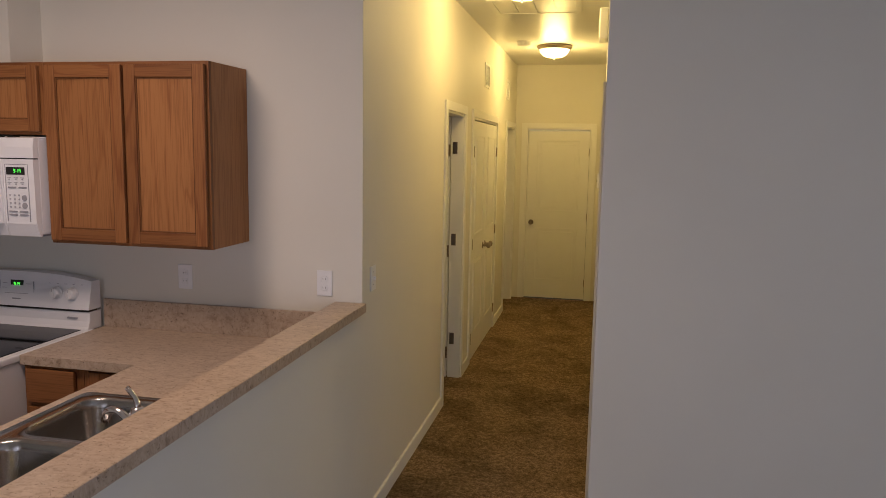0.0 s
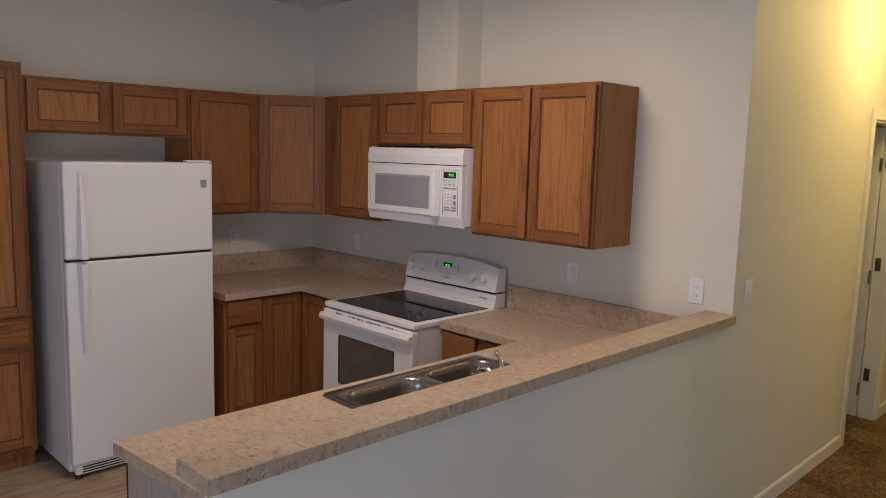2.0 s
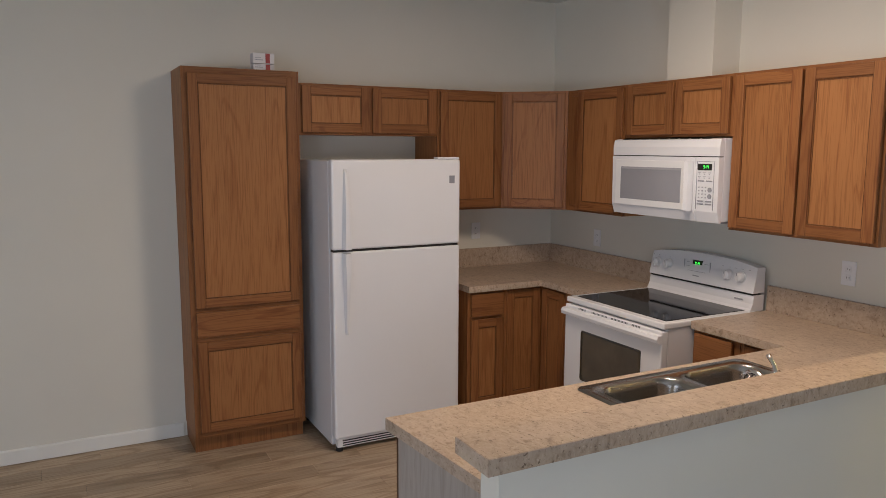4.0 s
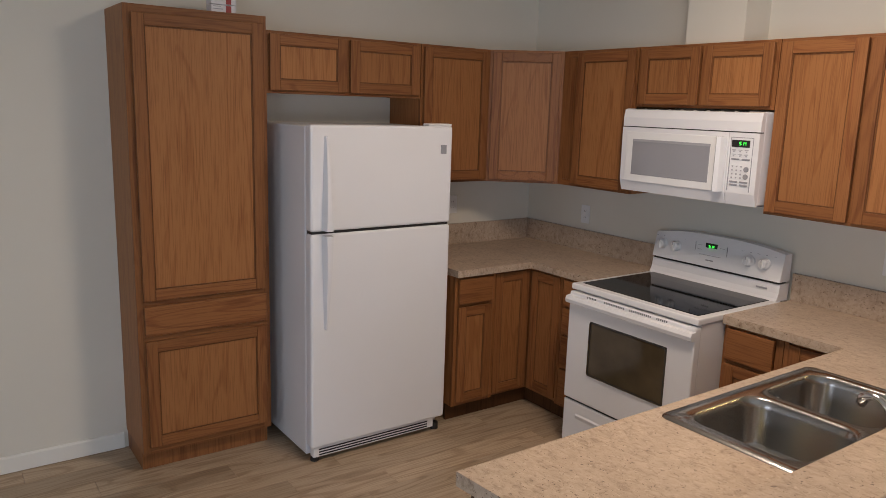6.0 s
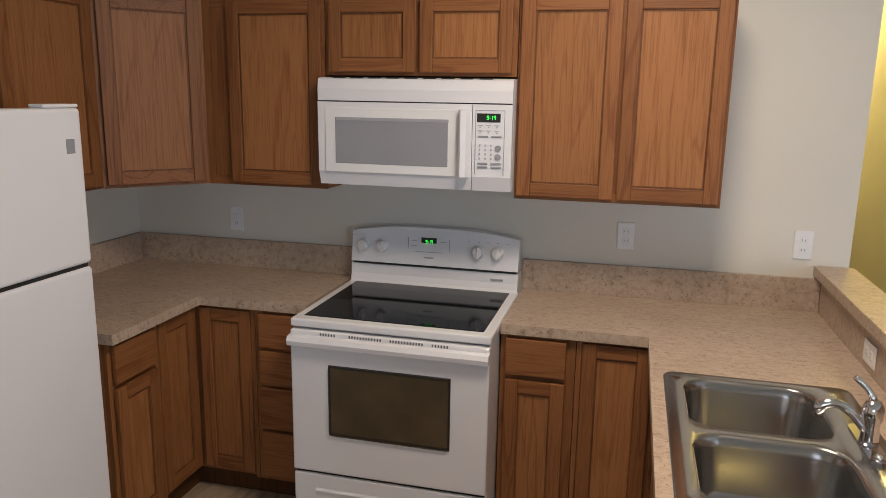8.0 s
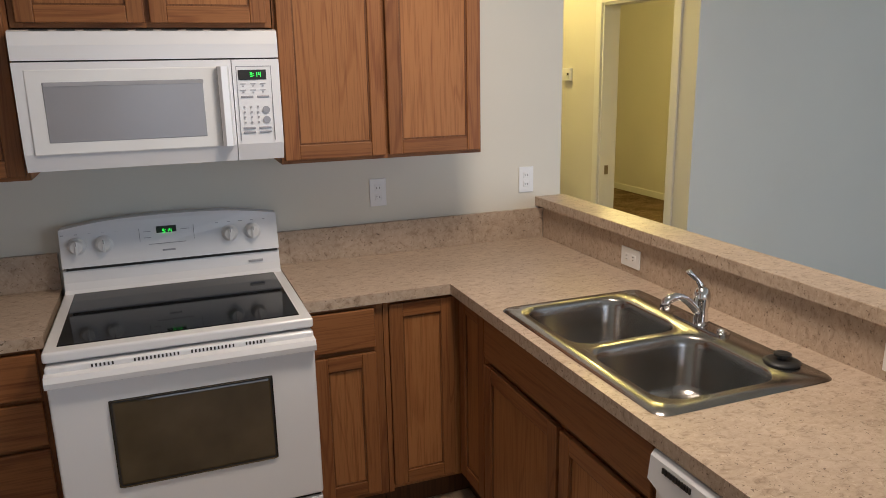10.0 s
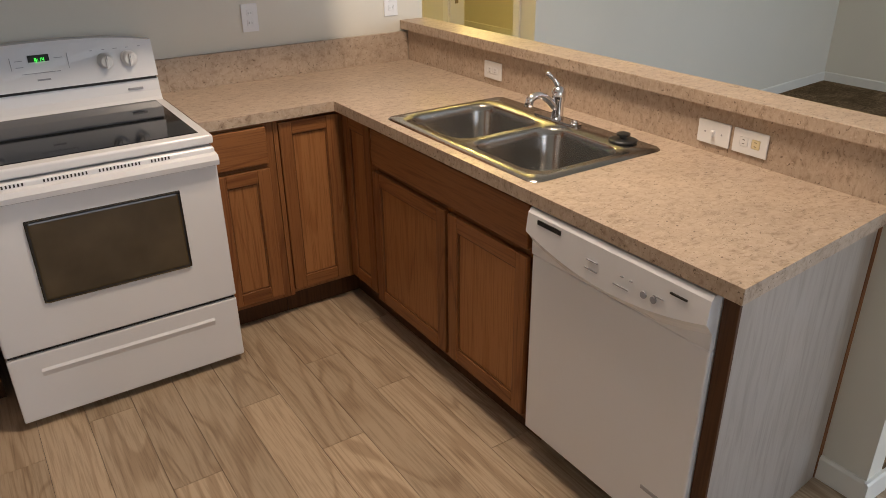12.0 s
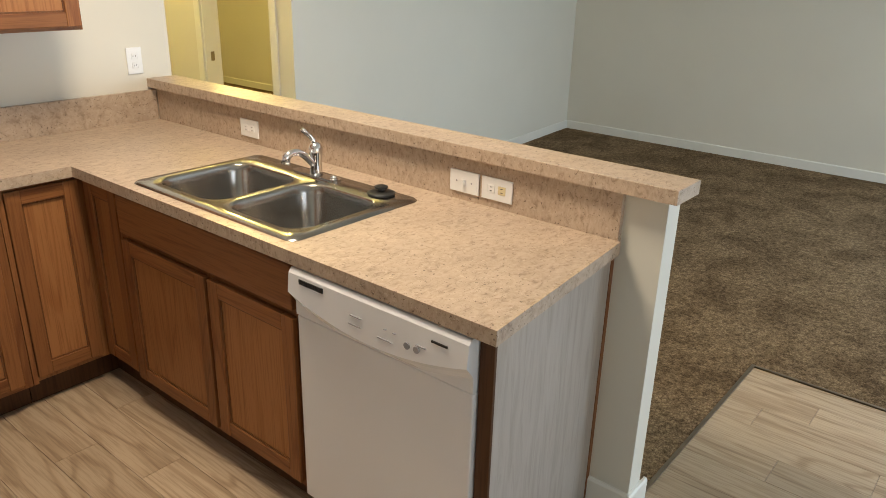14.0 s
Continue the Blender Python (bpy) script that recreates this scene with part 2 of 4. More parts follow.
def facing(x, y, way):
    """Local u to the viewer's right, v out of the front, w up; from a wall corner at x, y."""
    u, v = {"-y": ((1, 0), (0, -1)), "+x": ((0, 1), (1, 0)), "-x": ((0, -1), (-1, 0)), "+y": ((-1, 0), (0, 1))}[way] if isinstance(way, str) else way
    return Matrix(((u[0], v[0], 0, x), (u[1], v[1], 0, y), (0, 0, 1, 0), (0, 0, 0, 1)))


def rail_wood(F):
    return OAK_X if abs(F[0][0]) > 0.6 else OAK_Y


def panel_door(parent, F, u0, u1, w0, w1, v, name="door"):
    """A frame-and-panel oak door whose back lies at v."""
    s, t = 0.052, 0.019
    d = part(name, cube((u0 + s - 0.004, v + 0.002, w0 + s - 0.004), (u1 - s + 0.004, v + 0.009, w1 - s + 0.004)), OAK_PANEL, parent, F=F)
    for a, b in ((u0, u0 + s), (u1 - s, u1)):
        part("stile", cube((a, v, w0), (b, v + t, w1), 0.003), OAK_V, d, F=F)
    for a, b in ((w0, w0 + s), (w1 - s, w1)):
        part("rail", cube((u0 + s, v, a), (u1 - s, v + t - 0.001, b), 0.003), rail_wood(F), d, F=F)
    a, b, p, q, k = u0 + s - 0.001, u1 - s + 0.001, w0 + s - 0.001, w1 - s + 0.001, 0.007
    # Stained bead; its dark tone also draws the shadow line in the crease.
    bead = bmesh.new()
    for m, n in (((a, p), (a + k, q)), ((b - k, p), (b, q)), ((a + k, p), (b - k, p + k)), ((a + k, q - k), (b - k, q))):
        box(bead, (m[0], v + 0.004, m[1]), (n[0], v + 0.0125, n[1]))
    part("bead", bead, OAK_BEAD, d, "stained bead, darkened for crease shade", F=F)
    return d


def slab(parent, F, u0, u1, w0, w1, v, name="drawer_front"):
    return part(name, cube((u0, v, w0), (u1, v + 0.019, w1), 0.004), rail_wood(F), parent, F=F)


def face_frame(parent, F, u0, u1, w0, w1, v, s=0.036, mids=(), bars=()):
    """The frame round the openings of a cabinet, with mullions at mids and cross bars at bars."""
    pairs = [(u0, u0 + s, w0, w1), (u1 - s, u1, w0, w1)] + [(m - s / 2, m + s / 2, w0 + s, w1 - s) for m in mids]
    for a, b, p, q in pairs:
        part("frame_stile", cube((a, v - 0.019, p), (b, v, q)), OAK_V, parent, F=F)
    for a, b in [(w0, w0 + s), (w1 - s, w1)] + [(w - s / 2, w + s / 2) for w in bars]:
        part("frame_rail", cube((u0 + s, v - 0.019, a), (u1 - s, v - 0.001, b)), rail_wood(F), parent, F=F)


def carcass(parent, F, u0, u1, w0, w1, v, top=True):
    t, f = 0.016, v - 0.0195
    part("side_panel", cube((u0, 0.002, w0), (u0 + t, f, w1)), OAK_PANEL, parent, F=F)
    part("side_panel", cube((u1 - t, 0.002, w0), (u1, f, w1)), OAK_PANEL, parent, F=F)
    part("bottom_panel", cube((u0 + t, 0.002, w0 + 0.002), (u1 - t, f, w0 + t)), OAK_PANEL, parent, F=F)
    if top:
        part("top_panel", cube((u0 + t, 0.002, w1 - t), (u1 - t, f, w1 - 0.001)), OAK_PANEL, parent, F=F)
    part("back_panel", cube((u0 + t, 0.002, w0 + t), (u1 - t, 0.008, w1 - t)), OAK_PANEL, parent, F=F)


def place(F, u):
    p = F @ Vector((u, 0, 0))
    return p.x, p.y


def wall_cabinet(F, u0, u1, w0, w1, doors, label, depth=0.33):
    x, y = place(F, (u0 + u1) / 2)
    c = thing("wall_cabinet", x, y, w0, label, "cabinet", "oak wall cabinets")
    u0, u1 = u0 + 0.001, u1 - 0.001
    carcass(c, F, u0, u1, w0, w1, depth)
    mids = [(a[1] + b[0]) / 2 for a, b in zip(doors, doors[1:])]
    face_frame(c, F, u0, u1, w0, w1, depth, 0.036, mids)
    for a, b in doors:
        panel_door(c, F, a, b, w0 + 0.014, w1 - 0.014, depth + 0.003)
    return c


def base_cabinet(F, u0, u1, label, depth, doors=(), drawers=(), top=0.865, mids=(), bars=(), lid=True):
    x, y = place(F, (u0 + u1) / 2)
    c = thing("base_cabinet", x, y, 0.0, label, "cabinet", "oak base cabinets")
    u0, u1 = u0 + 0.001, u1 - 0.001
    carcass(c, F, u0, u1, 0.10, top, depth, lid)
    face_frame(c, F, u0, u1, 0.10, top, depth, 0.034, mids, bars)
    part("toe_kick", cube((u0, depth - 0.07, 0.002), (u1, depth - 0.055, 0.10)), OAK_DARK, c, "dark oak toe board", F=F)
    for a, b, w0, w1 in doors:
        panel_door(c, F, a, b, w0, w1, depth + 0.003)
    for a, b, w0, w1 in drawers:
        slab(c, F, a, b, w0, w1, depth + 0.003)
    return c


# ---- plan ----
FW, HALL_L, HALL_R, CEIL_Z = -1.17, 2.098, 3.128, 2.80
HALL_END, EAST = 5.85, 7.04
COUNTER, BAR = 0.905, 1.092


def setting(name, bm, mat, label, category):
    return tagged(part(name, bm, mat), label, category, "", "structure")


def wall_with(name, axis, a0, a1, t0, t1, openings, label, top=CEIL_Z):
    """A wall along axis 0 or 1 from a0 to a1, between t0 and t1 in thickness, with openings (from, to, sill, head)."""
    bm = bmesh.new()

    def piece(p, q, z0, z1):
        if q - p > 1e-4 and z1 - z0 > 1e-4:
            box(bm, (p, t0, z0) if axis == 0 else (t0, p, z0), (q, t1, z1) if axis == 0 else (t1, q, z1))

    at = a0
    for p, q, s, h in sorted(openings):
        piece(at, p, 0, top)
        piece(p, q, 0, s)
        piece(p, q, h, top)
        at = q
    piece(at, a1, 0, top)
    return setting(name, bm, WALL, label, "wall")


wall_with("wall_north", 0, FW - 0.12, 2.0, 0.0, 0.12, [], "off-white painted kitchen wall behind the range")
wall_with("wall_west", 1, -6.0, 0.0, FW - 0.12, FW, [], "off-white painted kitchen wall behind the fridge")
wall_with("wall_hall_left", 1, 0.0, HALL_END, 2.0, HALL_L, [(1.78, 2.45, 0, 2.05), (2.83, 4.20, 0, 2.05), (4.98, 5.70, 0, 2.05)], "cream painted hall wall with three doorways")
wall_with("wall_hall_end", 0, 0.5, 6.3, HALL_END, HALL_END + 0.12, [(2.235, 2.995, 0, 2.06)], "cream painted wall at the hall's end")
wall_with("wall_hall_right", 1, 0.48, HALL_END, HALL_R, HALL_R + 0.12, [(0.56, 1.29, 0, 2.05)], "cream painted hall wall with an open doorway")
wall_with("wall_south", 0, FW - 0.12, 7.5, -6.12, -6.0, [(0.0, 1.8, 0.9, 2.1), (3.6, 5.6, 0.1, 2.15)], "off-white painted wall with two windows")
wall_with("wall_east", 1, -6.0, 1.2, EAST, EAST + 0.12, [(-5.6, -3.6, 0.3, 2.25)], "pale painted living room wall")
bm = bmesh.new()
prism(bm, [(HALL_R, 0.36), (EAST, 0.70), (EAST, 0.85), (HALL_R + 0.12, 0.50), (HALL_R, 0.48)], 0, CEIL_Z, 2)
setting("wall_living", bm, WALL, "pale blue-grey painted living room wall", "wall")
setting("wall_bedroom_east", cube((6.2, 0.9, 0), (6.3, HALL_END, CEIL_Z)), WALL, "cream painted bedroom wall", "wall")
setting("wall_closet", boxes(((0.5, 0.12, 0), (0.6, HALL_END, CEIL_Z)), ((0.6, 2.6, 0), (2.0, 2.68, CEIL_Z)), ((0.6, 4.4, 0), (2.0, 4.48, CEIL_Z))), WALL, "cream painted partitions behind the hall doors", "wall")
setting("ceiling", cube((FW - 0.12, -6.12, CEIL_Z), (7.48, HALL_END + 0.12, CEIL_Z + 0.1)), CEIL, "off-white painted ceiling", "ceiling")
setting("half_wall", cube((2.02, -2.50, 0), (HALL_L, 0.0, BAR - 0.041)), WALL, "low painted half wall that carries the breakfast bar", "wall")
setting("vent_chase", cube((0.18, -0.20, 2.123), (0.51, 0.0, CEIL_Z)), WALL, "boxed painted duct chase above the microwave", "wall")
setting("floor", cube((FW - 0.12, -6.12, -0.1), (7.48, HALL_END + 0.12, -0.012)), DARK, "dark subfloor below the coverings", "floor")
setting("carpet_living", boxes(((2.12, -2.488, -0.012), (3.25, 0.0, 0.004)), ((3.25, -6.0, -0.012), (EAST, 0.8, 0.004))), CARPET, "brown cut-pile living room carpet", "carpet")
setting("carpet_hall", boxes(((0.6, 0.0, -0.012), (3.25, HALL_END, 0.0035)), ((3.25, 0.8, -0.012), (6.2, HALL_END, 0.0035))), CARPET, "brown cut-pile hall carpet with tread marks", "carpet")
setting("floor_trim", boxes(((2.10, -2.502, -0.01), (3.262, -2.488, 0.007)), ((3.25, -6.0, -0.01), (3.262, -2.502, 0.007))), NICKEL, "metal strip between plank floor and carpet", "trim")


def baseboard(a, b, t, h=0.085, name="baseboard"):
    """A board from a to b along a wall; t is the way out of the wall."""
    a, b, t = Vector((*a, 0)), Vector((*b, 0)), Vector((*t, 0))
    bm = bmesh.new()
    out = [(0, 0.003), (0.013, 0.003), (0.013, h - 0.008), (0.008, h), (0, h)]
    ends = [[bm.verts.new(p + t * d + Vector((0, 0, z))) for d, z in out] for p in (a, b)]
    for i in range(5):
        bm.faces.new((ends[0][i], ends[0][(i + 1) % 5], ends[1][(i + 1) % 5], ends[1][i]))
    bm.faces.new(ends[0])
    bm.faces.new(ends[1])
    setting(name, bm, TRIM, "white painted baseboard along the wall", "baseboard")


baseboard((HALL_L, -2.50), (HALL_L, 1.71), (1, 0))
baseboard((2.007, -2.50), (2.133, -2.50), (0, -1))
baseboard((2.02, -2.50), (2.02, -2.364), (-1, 0))
baseboard((HALL_L, 2.515), (HALL_L, 2.765), (1, 0))
baseboard((HALL_L, 4.265), (HALL_L, 4.915), (1, 0))
baseboard((HALL_R, 1.355), (HALL_R, HALL_END - 0.01), (-1, 0))
baseboard((FW, -6.0), (FW, -2.71), (1, 0))
baseboard((HALL_R + 0.02, 0.362), (EAST - 0.01, 0.699), (0.086, -0.996))
baseboard((EAST, -6.0), (EAST, 0.69), (-1, 0))
baseboard((6.2, 1.0), (6.2, HALL_END), (-1, 0))
baseboard((3.3, HALL_END), (6.2, HALL_END), (0, -1))


def casing(name, axis, a0, a1, face, out, top=2.05, back=None):
    """Trim round a doorway in a wall; out is +1 or -1 along the other axis; back lines the opening to that depth."""
    w, t = 0.062, 0.014
    bm = bmesh.new()

    def bit(p, q, z0, z1, d0, d1):
        box(bm, (p, d0, z0) if axis == 0 else (d0, p, z0), (q, d1, z1) if axis == 0 else (d1, q, z1), 0.002, 1)

    f = face + out * t
    bit(a0 - w, a0, 0.004, top + w, face, f)
    bit(a1, a1 + w, 0.004, top + w, face, f)
    bit(a0, a1, top, top + w, face, f)
    if back is not None:
        bit(a0 - 0.001, a0 + 0.016, 0.004, top, face, back)
        bit(a1 - 0.016, a1 + 0.001, 0.004, top, face, back)
        bit(a0 + 0.016, a1 - 0.016, top - 0.016, top + 0.001, face, back)
    return setting(name, bm, TRIM, "painted door casing and jamb", "door frame")


casing("door_frame_1", 1, 1.78, 2.45, HALL_L, 1, back=2.0)
casing("door_frame_2", 1, 2.83, 4.20, HALL_L, 1, back=2.0)
casing("door_frame_3", 1, 4.98, 5.70, HALL_L, 1, back=2.0)
casing("door_frame_4", 0, 2.235, 2.995, HALL_END, -1, 2.06, back=HALL_END + 0.12)
casing("door_frame_5", 1, 0.56, 1.29, HALL_R, -1, back=HALL_R + 0.12)


def moulded_door(name, F, u0, u1, w0, w1, label, columns=1, hinge="r", knob=True):
    """A two-panel moulded door, front at v 0 outwards."""
    x, y = place(F, (u0 + u1) / 2)
    d = thing(name, x, y, w0, label, "door", "", "structure")
    part("leaf", cube((u0, -0.035, w0), (u1, 0, w1), 0.002), TRIM, d, F=F)
    n = (u1 - u0) / columns
    for i in range(columns):
        a, b = u0 + i * n + 0.11 * min(1, n / 0.7), u0 + (i + 1) * n - 0.11 * min(1, n / 0.7)
        for p, q in ((w0 + 0.22, w0 + 0.86), (w0 + 1.06, w1 - 0.11)):
            part("panel_moulding", boxes(((a, -0.002, p), (b, 0.006, p + 0.016)), ((a, -0.002, q - 0.016), (b, 0.006, q)), ((a, -0.002, p), (a + 0.016, 0.006, q)), ((b - 0.016, -0.002, p), (b, 0.006, q)), bevel=0.002), TRIM, d, F=F)
            part("raised_panel", cube((a + 0.045, -0.002, p + 0.045), (b - 0.045, 0.005, q - 0.045), 0.004), TRIM, d, F=F)
    hu = u1 if hinge == "r" else u0
    for w in (w0 + 0.2, w0 + 1.0, w1 - 0.25):
        part("hinge", lathe(bmesh.new(), [(0.007, -0.045), (0.007, 0.045)], F @ Vector((hu, 0.006, w)), "z", 10), NICKEL, d, "aged metal hinge")
    if knob:
        ku = u0 + 0.06 if hinge == "r" else u1 - 0.06
        k = lathe(bmesh.new(), [(0.03, 0), (0.03, 0.006), (0.011, 0.01), (0.011, 0.035), (0.022, 0.042), (0.028, 0.055), (0.022, 0.07), (0.005, 0.074)], (0, 0, 0), "y", 16)
        bmesh.ops.translate(k, vec=(ku, 0, w0 + 0.925), verts=k.verts)
        part("knob", k, NICKEL, d, "dark round door knob", F=F, smooth=True)
    return d


moulded_door("door_1", facing(0, HALL_END + 0.02, "-y"), 2.254, 2.976, 0.012, 2.034, "closed cream two-panel door at the hall's end")
cf = facing(2.10, 0, "+x")
moulded_door("door_2", cf, 2.849, 3.513, 0.012, 2.023, "closed cream two-panel closet door leaf", 1, "l")
moulded_door("door_3", cf, 3.517, 4.181, 0.012, 2.023, "closed cream two-panel closet door leaf", 1, "r")
side_door = moulded_door("door_4", facing(0, 2.412, "-y"), 1.36, 1.995, 0.012, 2.03, "cream panel door standing open into a side room", 1, "r")
moulded_door("door_5", facing(0, 5.66, "-y"), 1.40, 1.995, 0.012, 2.03, "cream panel door standing open into a far room", 1, "r")
for yy in (2.432,):
    for z in (0.32, 1.10, 1.80):
        part("hinge_leaf", cube((2.015, yy - 0.004, z - 0.045), (2.05, yy + 0.002, z + 0.045)), NICKEL, side_door, "aged metal hinge leaf")
tagged(part("strike_plate", cube((3.165, 1.268, 0.95), (3.19, 1.2745, 1.01)), NICKEL), "dark metal strike plate on the door jamb", "strike plate")

# windows behind the camera
for i, (a, b, s, h) in enumerate(((0.0, 1.8, 0.9, 2.1), (3.6, 5.6, 0.1, 2.15))):
    w = thing("window_%d" % (i + 1), (a + b) / 2, -6.06, s, "white framed window in the outside wall", "window", "", "structure")
    part("window_frame", boxes(((a, -6.1, s), (a + 0.05, -6.04, h)), ((b - 0.05, -6.1, s), (b, -6.04, h)), ((a, -6.1, s), (b, -6.04, s + 0.05)), ((a, -6.1, h - 0.05), (b, -6.04, h)), (((a + b) / 2 - 0.03, -6.1, s), ((a + b) / 2 + 0.03, -6.04, h))), WHITE_PLASTIC, w)
    g = part("pane", cube((a + 0.05, -6.075, s + 0.05), (b - 0.05, -6.07, h - 0.05)), PANE, w)
    g.visible_shadow = False
# Unseen window, added to account for the fill light from the east.
w = thing("window_3", 7.10, -4.6, 0.3, "unseen white framed window added in the living room wall", "window", "", "structure")
part("window_frame", boxes(((7.08, -5.6, 0.3), (7.14, -5.55, 2.25)), ((7.08, -3.65, 0.3), (7.14, -3.6, 2.25)), ((7.08, -5.6, 0.3), (7.14, -3.6, 0.35)), ((7.08, -5.6, 2.2), (7.14, -3.6, 2.25))), WHITE_PLASTIC, w)
g = part("pane", cube((7.11, -5.55, 0.35), (7.115, -3.65, 2.2)), PANE, w)
g.visible_shadow = False
tagged(part("ground", cube((-60, -90, -0.5), (60, -6.2, -0.4)), plain("lawn", (0.08, 0.10, 0.04), 0.9, 0, 0.3, 3)), "grass ground outside the windows", "ground", "", "structure")

# ---- wall cabinets ----
NW = facing(0, 0, "-y")
WW = facing(FW, 0, "+x")
UB, UT = 1.35, 2.121
wall_cabinet(NW, 0.787, 1.555, UB, UT, [(0.799, 1.165), (1.179, 1.543)], "oak two-door wall cabinet beside the microwave")
wall_cabinet(NW, 0.002, 0.785, 1.815, UT, [(0.022, 0.386), (0.402, 0.766)], "short oak two-door wall cabinet above the microwave")
wall_cabinet(NW, -0.555, 0.0, UB, UT, [(-0.43, -0.012)], "oak single-door wall cabinet beside the microwave")
wall_cabinet(WW, -1.143, -0.657, UB, UT, [(-1.128, -0.672)], "oak single-door wall cabinet near the corner")
wall_cabinet(WW, -2.05, -1.145, 1.825, UT, [(-2.03, -1.612), (-1.59, -1.163)], "short oak two-door wall cabinet above the fridge")

part("filler_stile", cube((-0.52, -0.33, UB + 0.037), (-0.40, -0.3115, UT - 0.037)), OAK_V, bpy.data.objects["wall_cabinet.002"])

# diagonal corner cabinet
c = thing("wall_cabinet", FW + 0.3, -0.3, UB, "oak diagonal corner wall cabinet", "cabinet", "oak wall cabinets")
bm = bmesh.new()
prism(bm, [(FW + 0.002, -0.002), (-0.557, -0.002), (-0.557, -0.318), (FW + 0.318, -0.655), (FW + 0.002, -0.655)], UB, UT, 2)
part("body", bm, OAK_PANEL, c)
dd = Vector((-0.557, -0.33)) - Vector((FW + 0.33, -0.655))
dl = dd.length
uu = dd / dl
DG = facing(FW + 0.33, -0.655, ((uu.x, uu.y), (uu.y, -uu.x)))
face_frame(c, DG, 0.0, dl, UB, UT, 0.012, 0.03)
panel_door(c, DG, 0.018, dl - 0.018, UB + 0.014, UT - 0.014, 0.013)

# pantry
c = thing("pantry_cabinet", FW, -2.37, 0.0, "tall narrow oak pantry cabinet against the wall", "cabinet")
PD = 0.355
carcass(c, WW, -2.695, -2.052, 0.10, 2.18, PD)
face_frame(c, WW, -2.695, -2.052, 0.10, 2.18, PD, 0.036, (), (0.675, 0.845))
panel_door(c, WW, -2.665, -2.075, 0.858, 2.145, PD + 0.001)
slab(c, WW, -2.665, -2.075, 0.69, 0.832, PD + 0.001)
panel_door(c, WW, -2.665, -2.075, 0.135, 0.662, PD + 0.001)
part("toe_kick", cube((-2.69, 0.005, 0.002), (-2.055, PD - 0.05, 0.10)), OAK_V, c, "worn oak toe board", F=WW)

# ---- base cabinets ----
BD = 0.535
TOE = 0.055
base_cabinet(NW, 0.79, 1.075, "narrow oak base cabinet with one drawer beside the range", BD, [(0.812, 1.04, 0.125, 0.685)], [(0.812, 1.04, 0.705, 0.85)], bars=(0.695,))
base_cabinet(NW, -0.245, -0.018, "oak base cabinet with four drawers beside the range", BD, [], [(-0.222, -0.03, 0.705, 0.85), (-0.222, -0.03, 0.545, 0.69), (-0.222, -0.03, 0.345, 0.53), (-0.222, -0.03, 0.125, 0.33)], bars=(0.697, 0.537, 0.337))
# corner unit on the sink side
c = thing("base_cabinet", 1.7, -0.4, 0.0, "oak corner base cabinet with a folding door beside the sink", "cabinet", "oak base cabinets")
PX = 1.372
part("body", boxes(((1.077, -BD + 0.02, 0.10), (PX + 0.02, -0.01, 0.865)), ((PX + 0.02, -0.78, 0.10), (2.0, -0.01, 0.865))), OAK_PANEL, c)
part("frame_stile", cube((1.077, -BD, 0.10), (1.095, -BD + 0.019, 0.865)), OAK_V, c)
part("frame_stile", cube((PX, -0.785, 0.10), (PX + 0.019, -0.77, 0.865)), OAK_V, c)
part("toe_kick", boxes(((1.077, TOE - BD, 0.002), (PX + TOE, TOE - BD + 0.012, 0.10)), ((PX + TOE, -0.785, 0.002), (PX + TOE + 0.015, TOE - BD + 0.012, 0.10))), OAK_DARK, c, "dark oak toe board")
panel_door(c, NW, 1.098, PX - 0.022, 0.125, 0.85, BD - 0.012)
PEN = facing(2.0, 0, "-x")
PV = 2.0 - PX
panel_door(c, PEN, BD + 0.012, 0.772, 0.125, 0.85, PV - 0.012)
# corner unit near the fridge
LX = -0.525
c = thing("base_cabinet", -0.9, -0.4, 0.0, "oak corner base cabinet with a folding door near the fridge", "cabinet", "oak base cabinets")
part("body", boxes(((LX - 0.02, -BD + 0.02, 0.10), (-0.247, -0.01, 0.865)), ((FW + 0.002, -0.80, 0.10), (LX - 0.02, -0.01, 0.865))), OAK_PANEL, c)
part("frame_stile", cube((-0.265, -BD, 0.10), (-0.247, -BD + 0.019, 0.865)), OAK_V, c)
part("frame_stile", cube((LX - 0.019, -0.82, 0.10), (LX, -0.80, 0.865)), OAK_V, c)
part("toe_kick", boxes(((LX - TOE, TOE - BD, 0.002), (-0.247, TOE - BD + 0.012, 0.10)), ((LX - TOE - 0.015, -0.82, 0.002), (LX - TOE, TOE - BD + 0.012, 0.10))), OAK_DARK, c, "dark oak toe board")
panel_door(c, NW, LX + 0.022, -0.268, 0.125, 0.85, BD - 0.012)
panel_door(c, WW, -0.80, -BD - 0.012, 0.125, 0.85, LX - FW - 0.012)
base_cabinet(WW, -1.09, -0.822, "narrow oak base cabinet with one drawer beside the fridge", LX - FW, [(-1.07, -0.835, 0.125, 0.685)], [(-1.07, -0.835, 0.705, 0.85)], bars=(0.695,))
# sink base
base_cabinet(PEN, 0.787, 1.757, "oak sink base cabinet with two doors and a false drawer front", PV, [(0.81, 1.308, 0.125, 0.685), (1.326, 1.738, 0.125, 0.685)], [(0.81, 1.738, 0.71, 0.85)], mids=(1.317,), bars=(0.697,), lid=False)
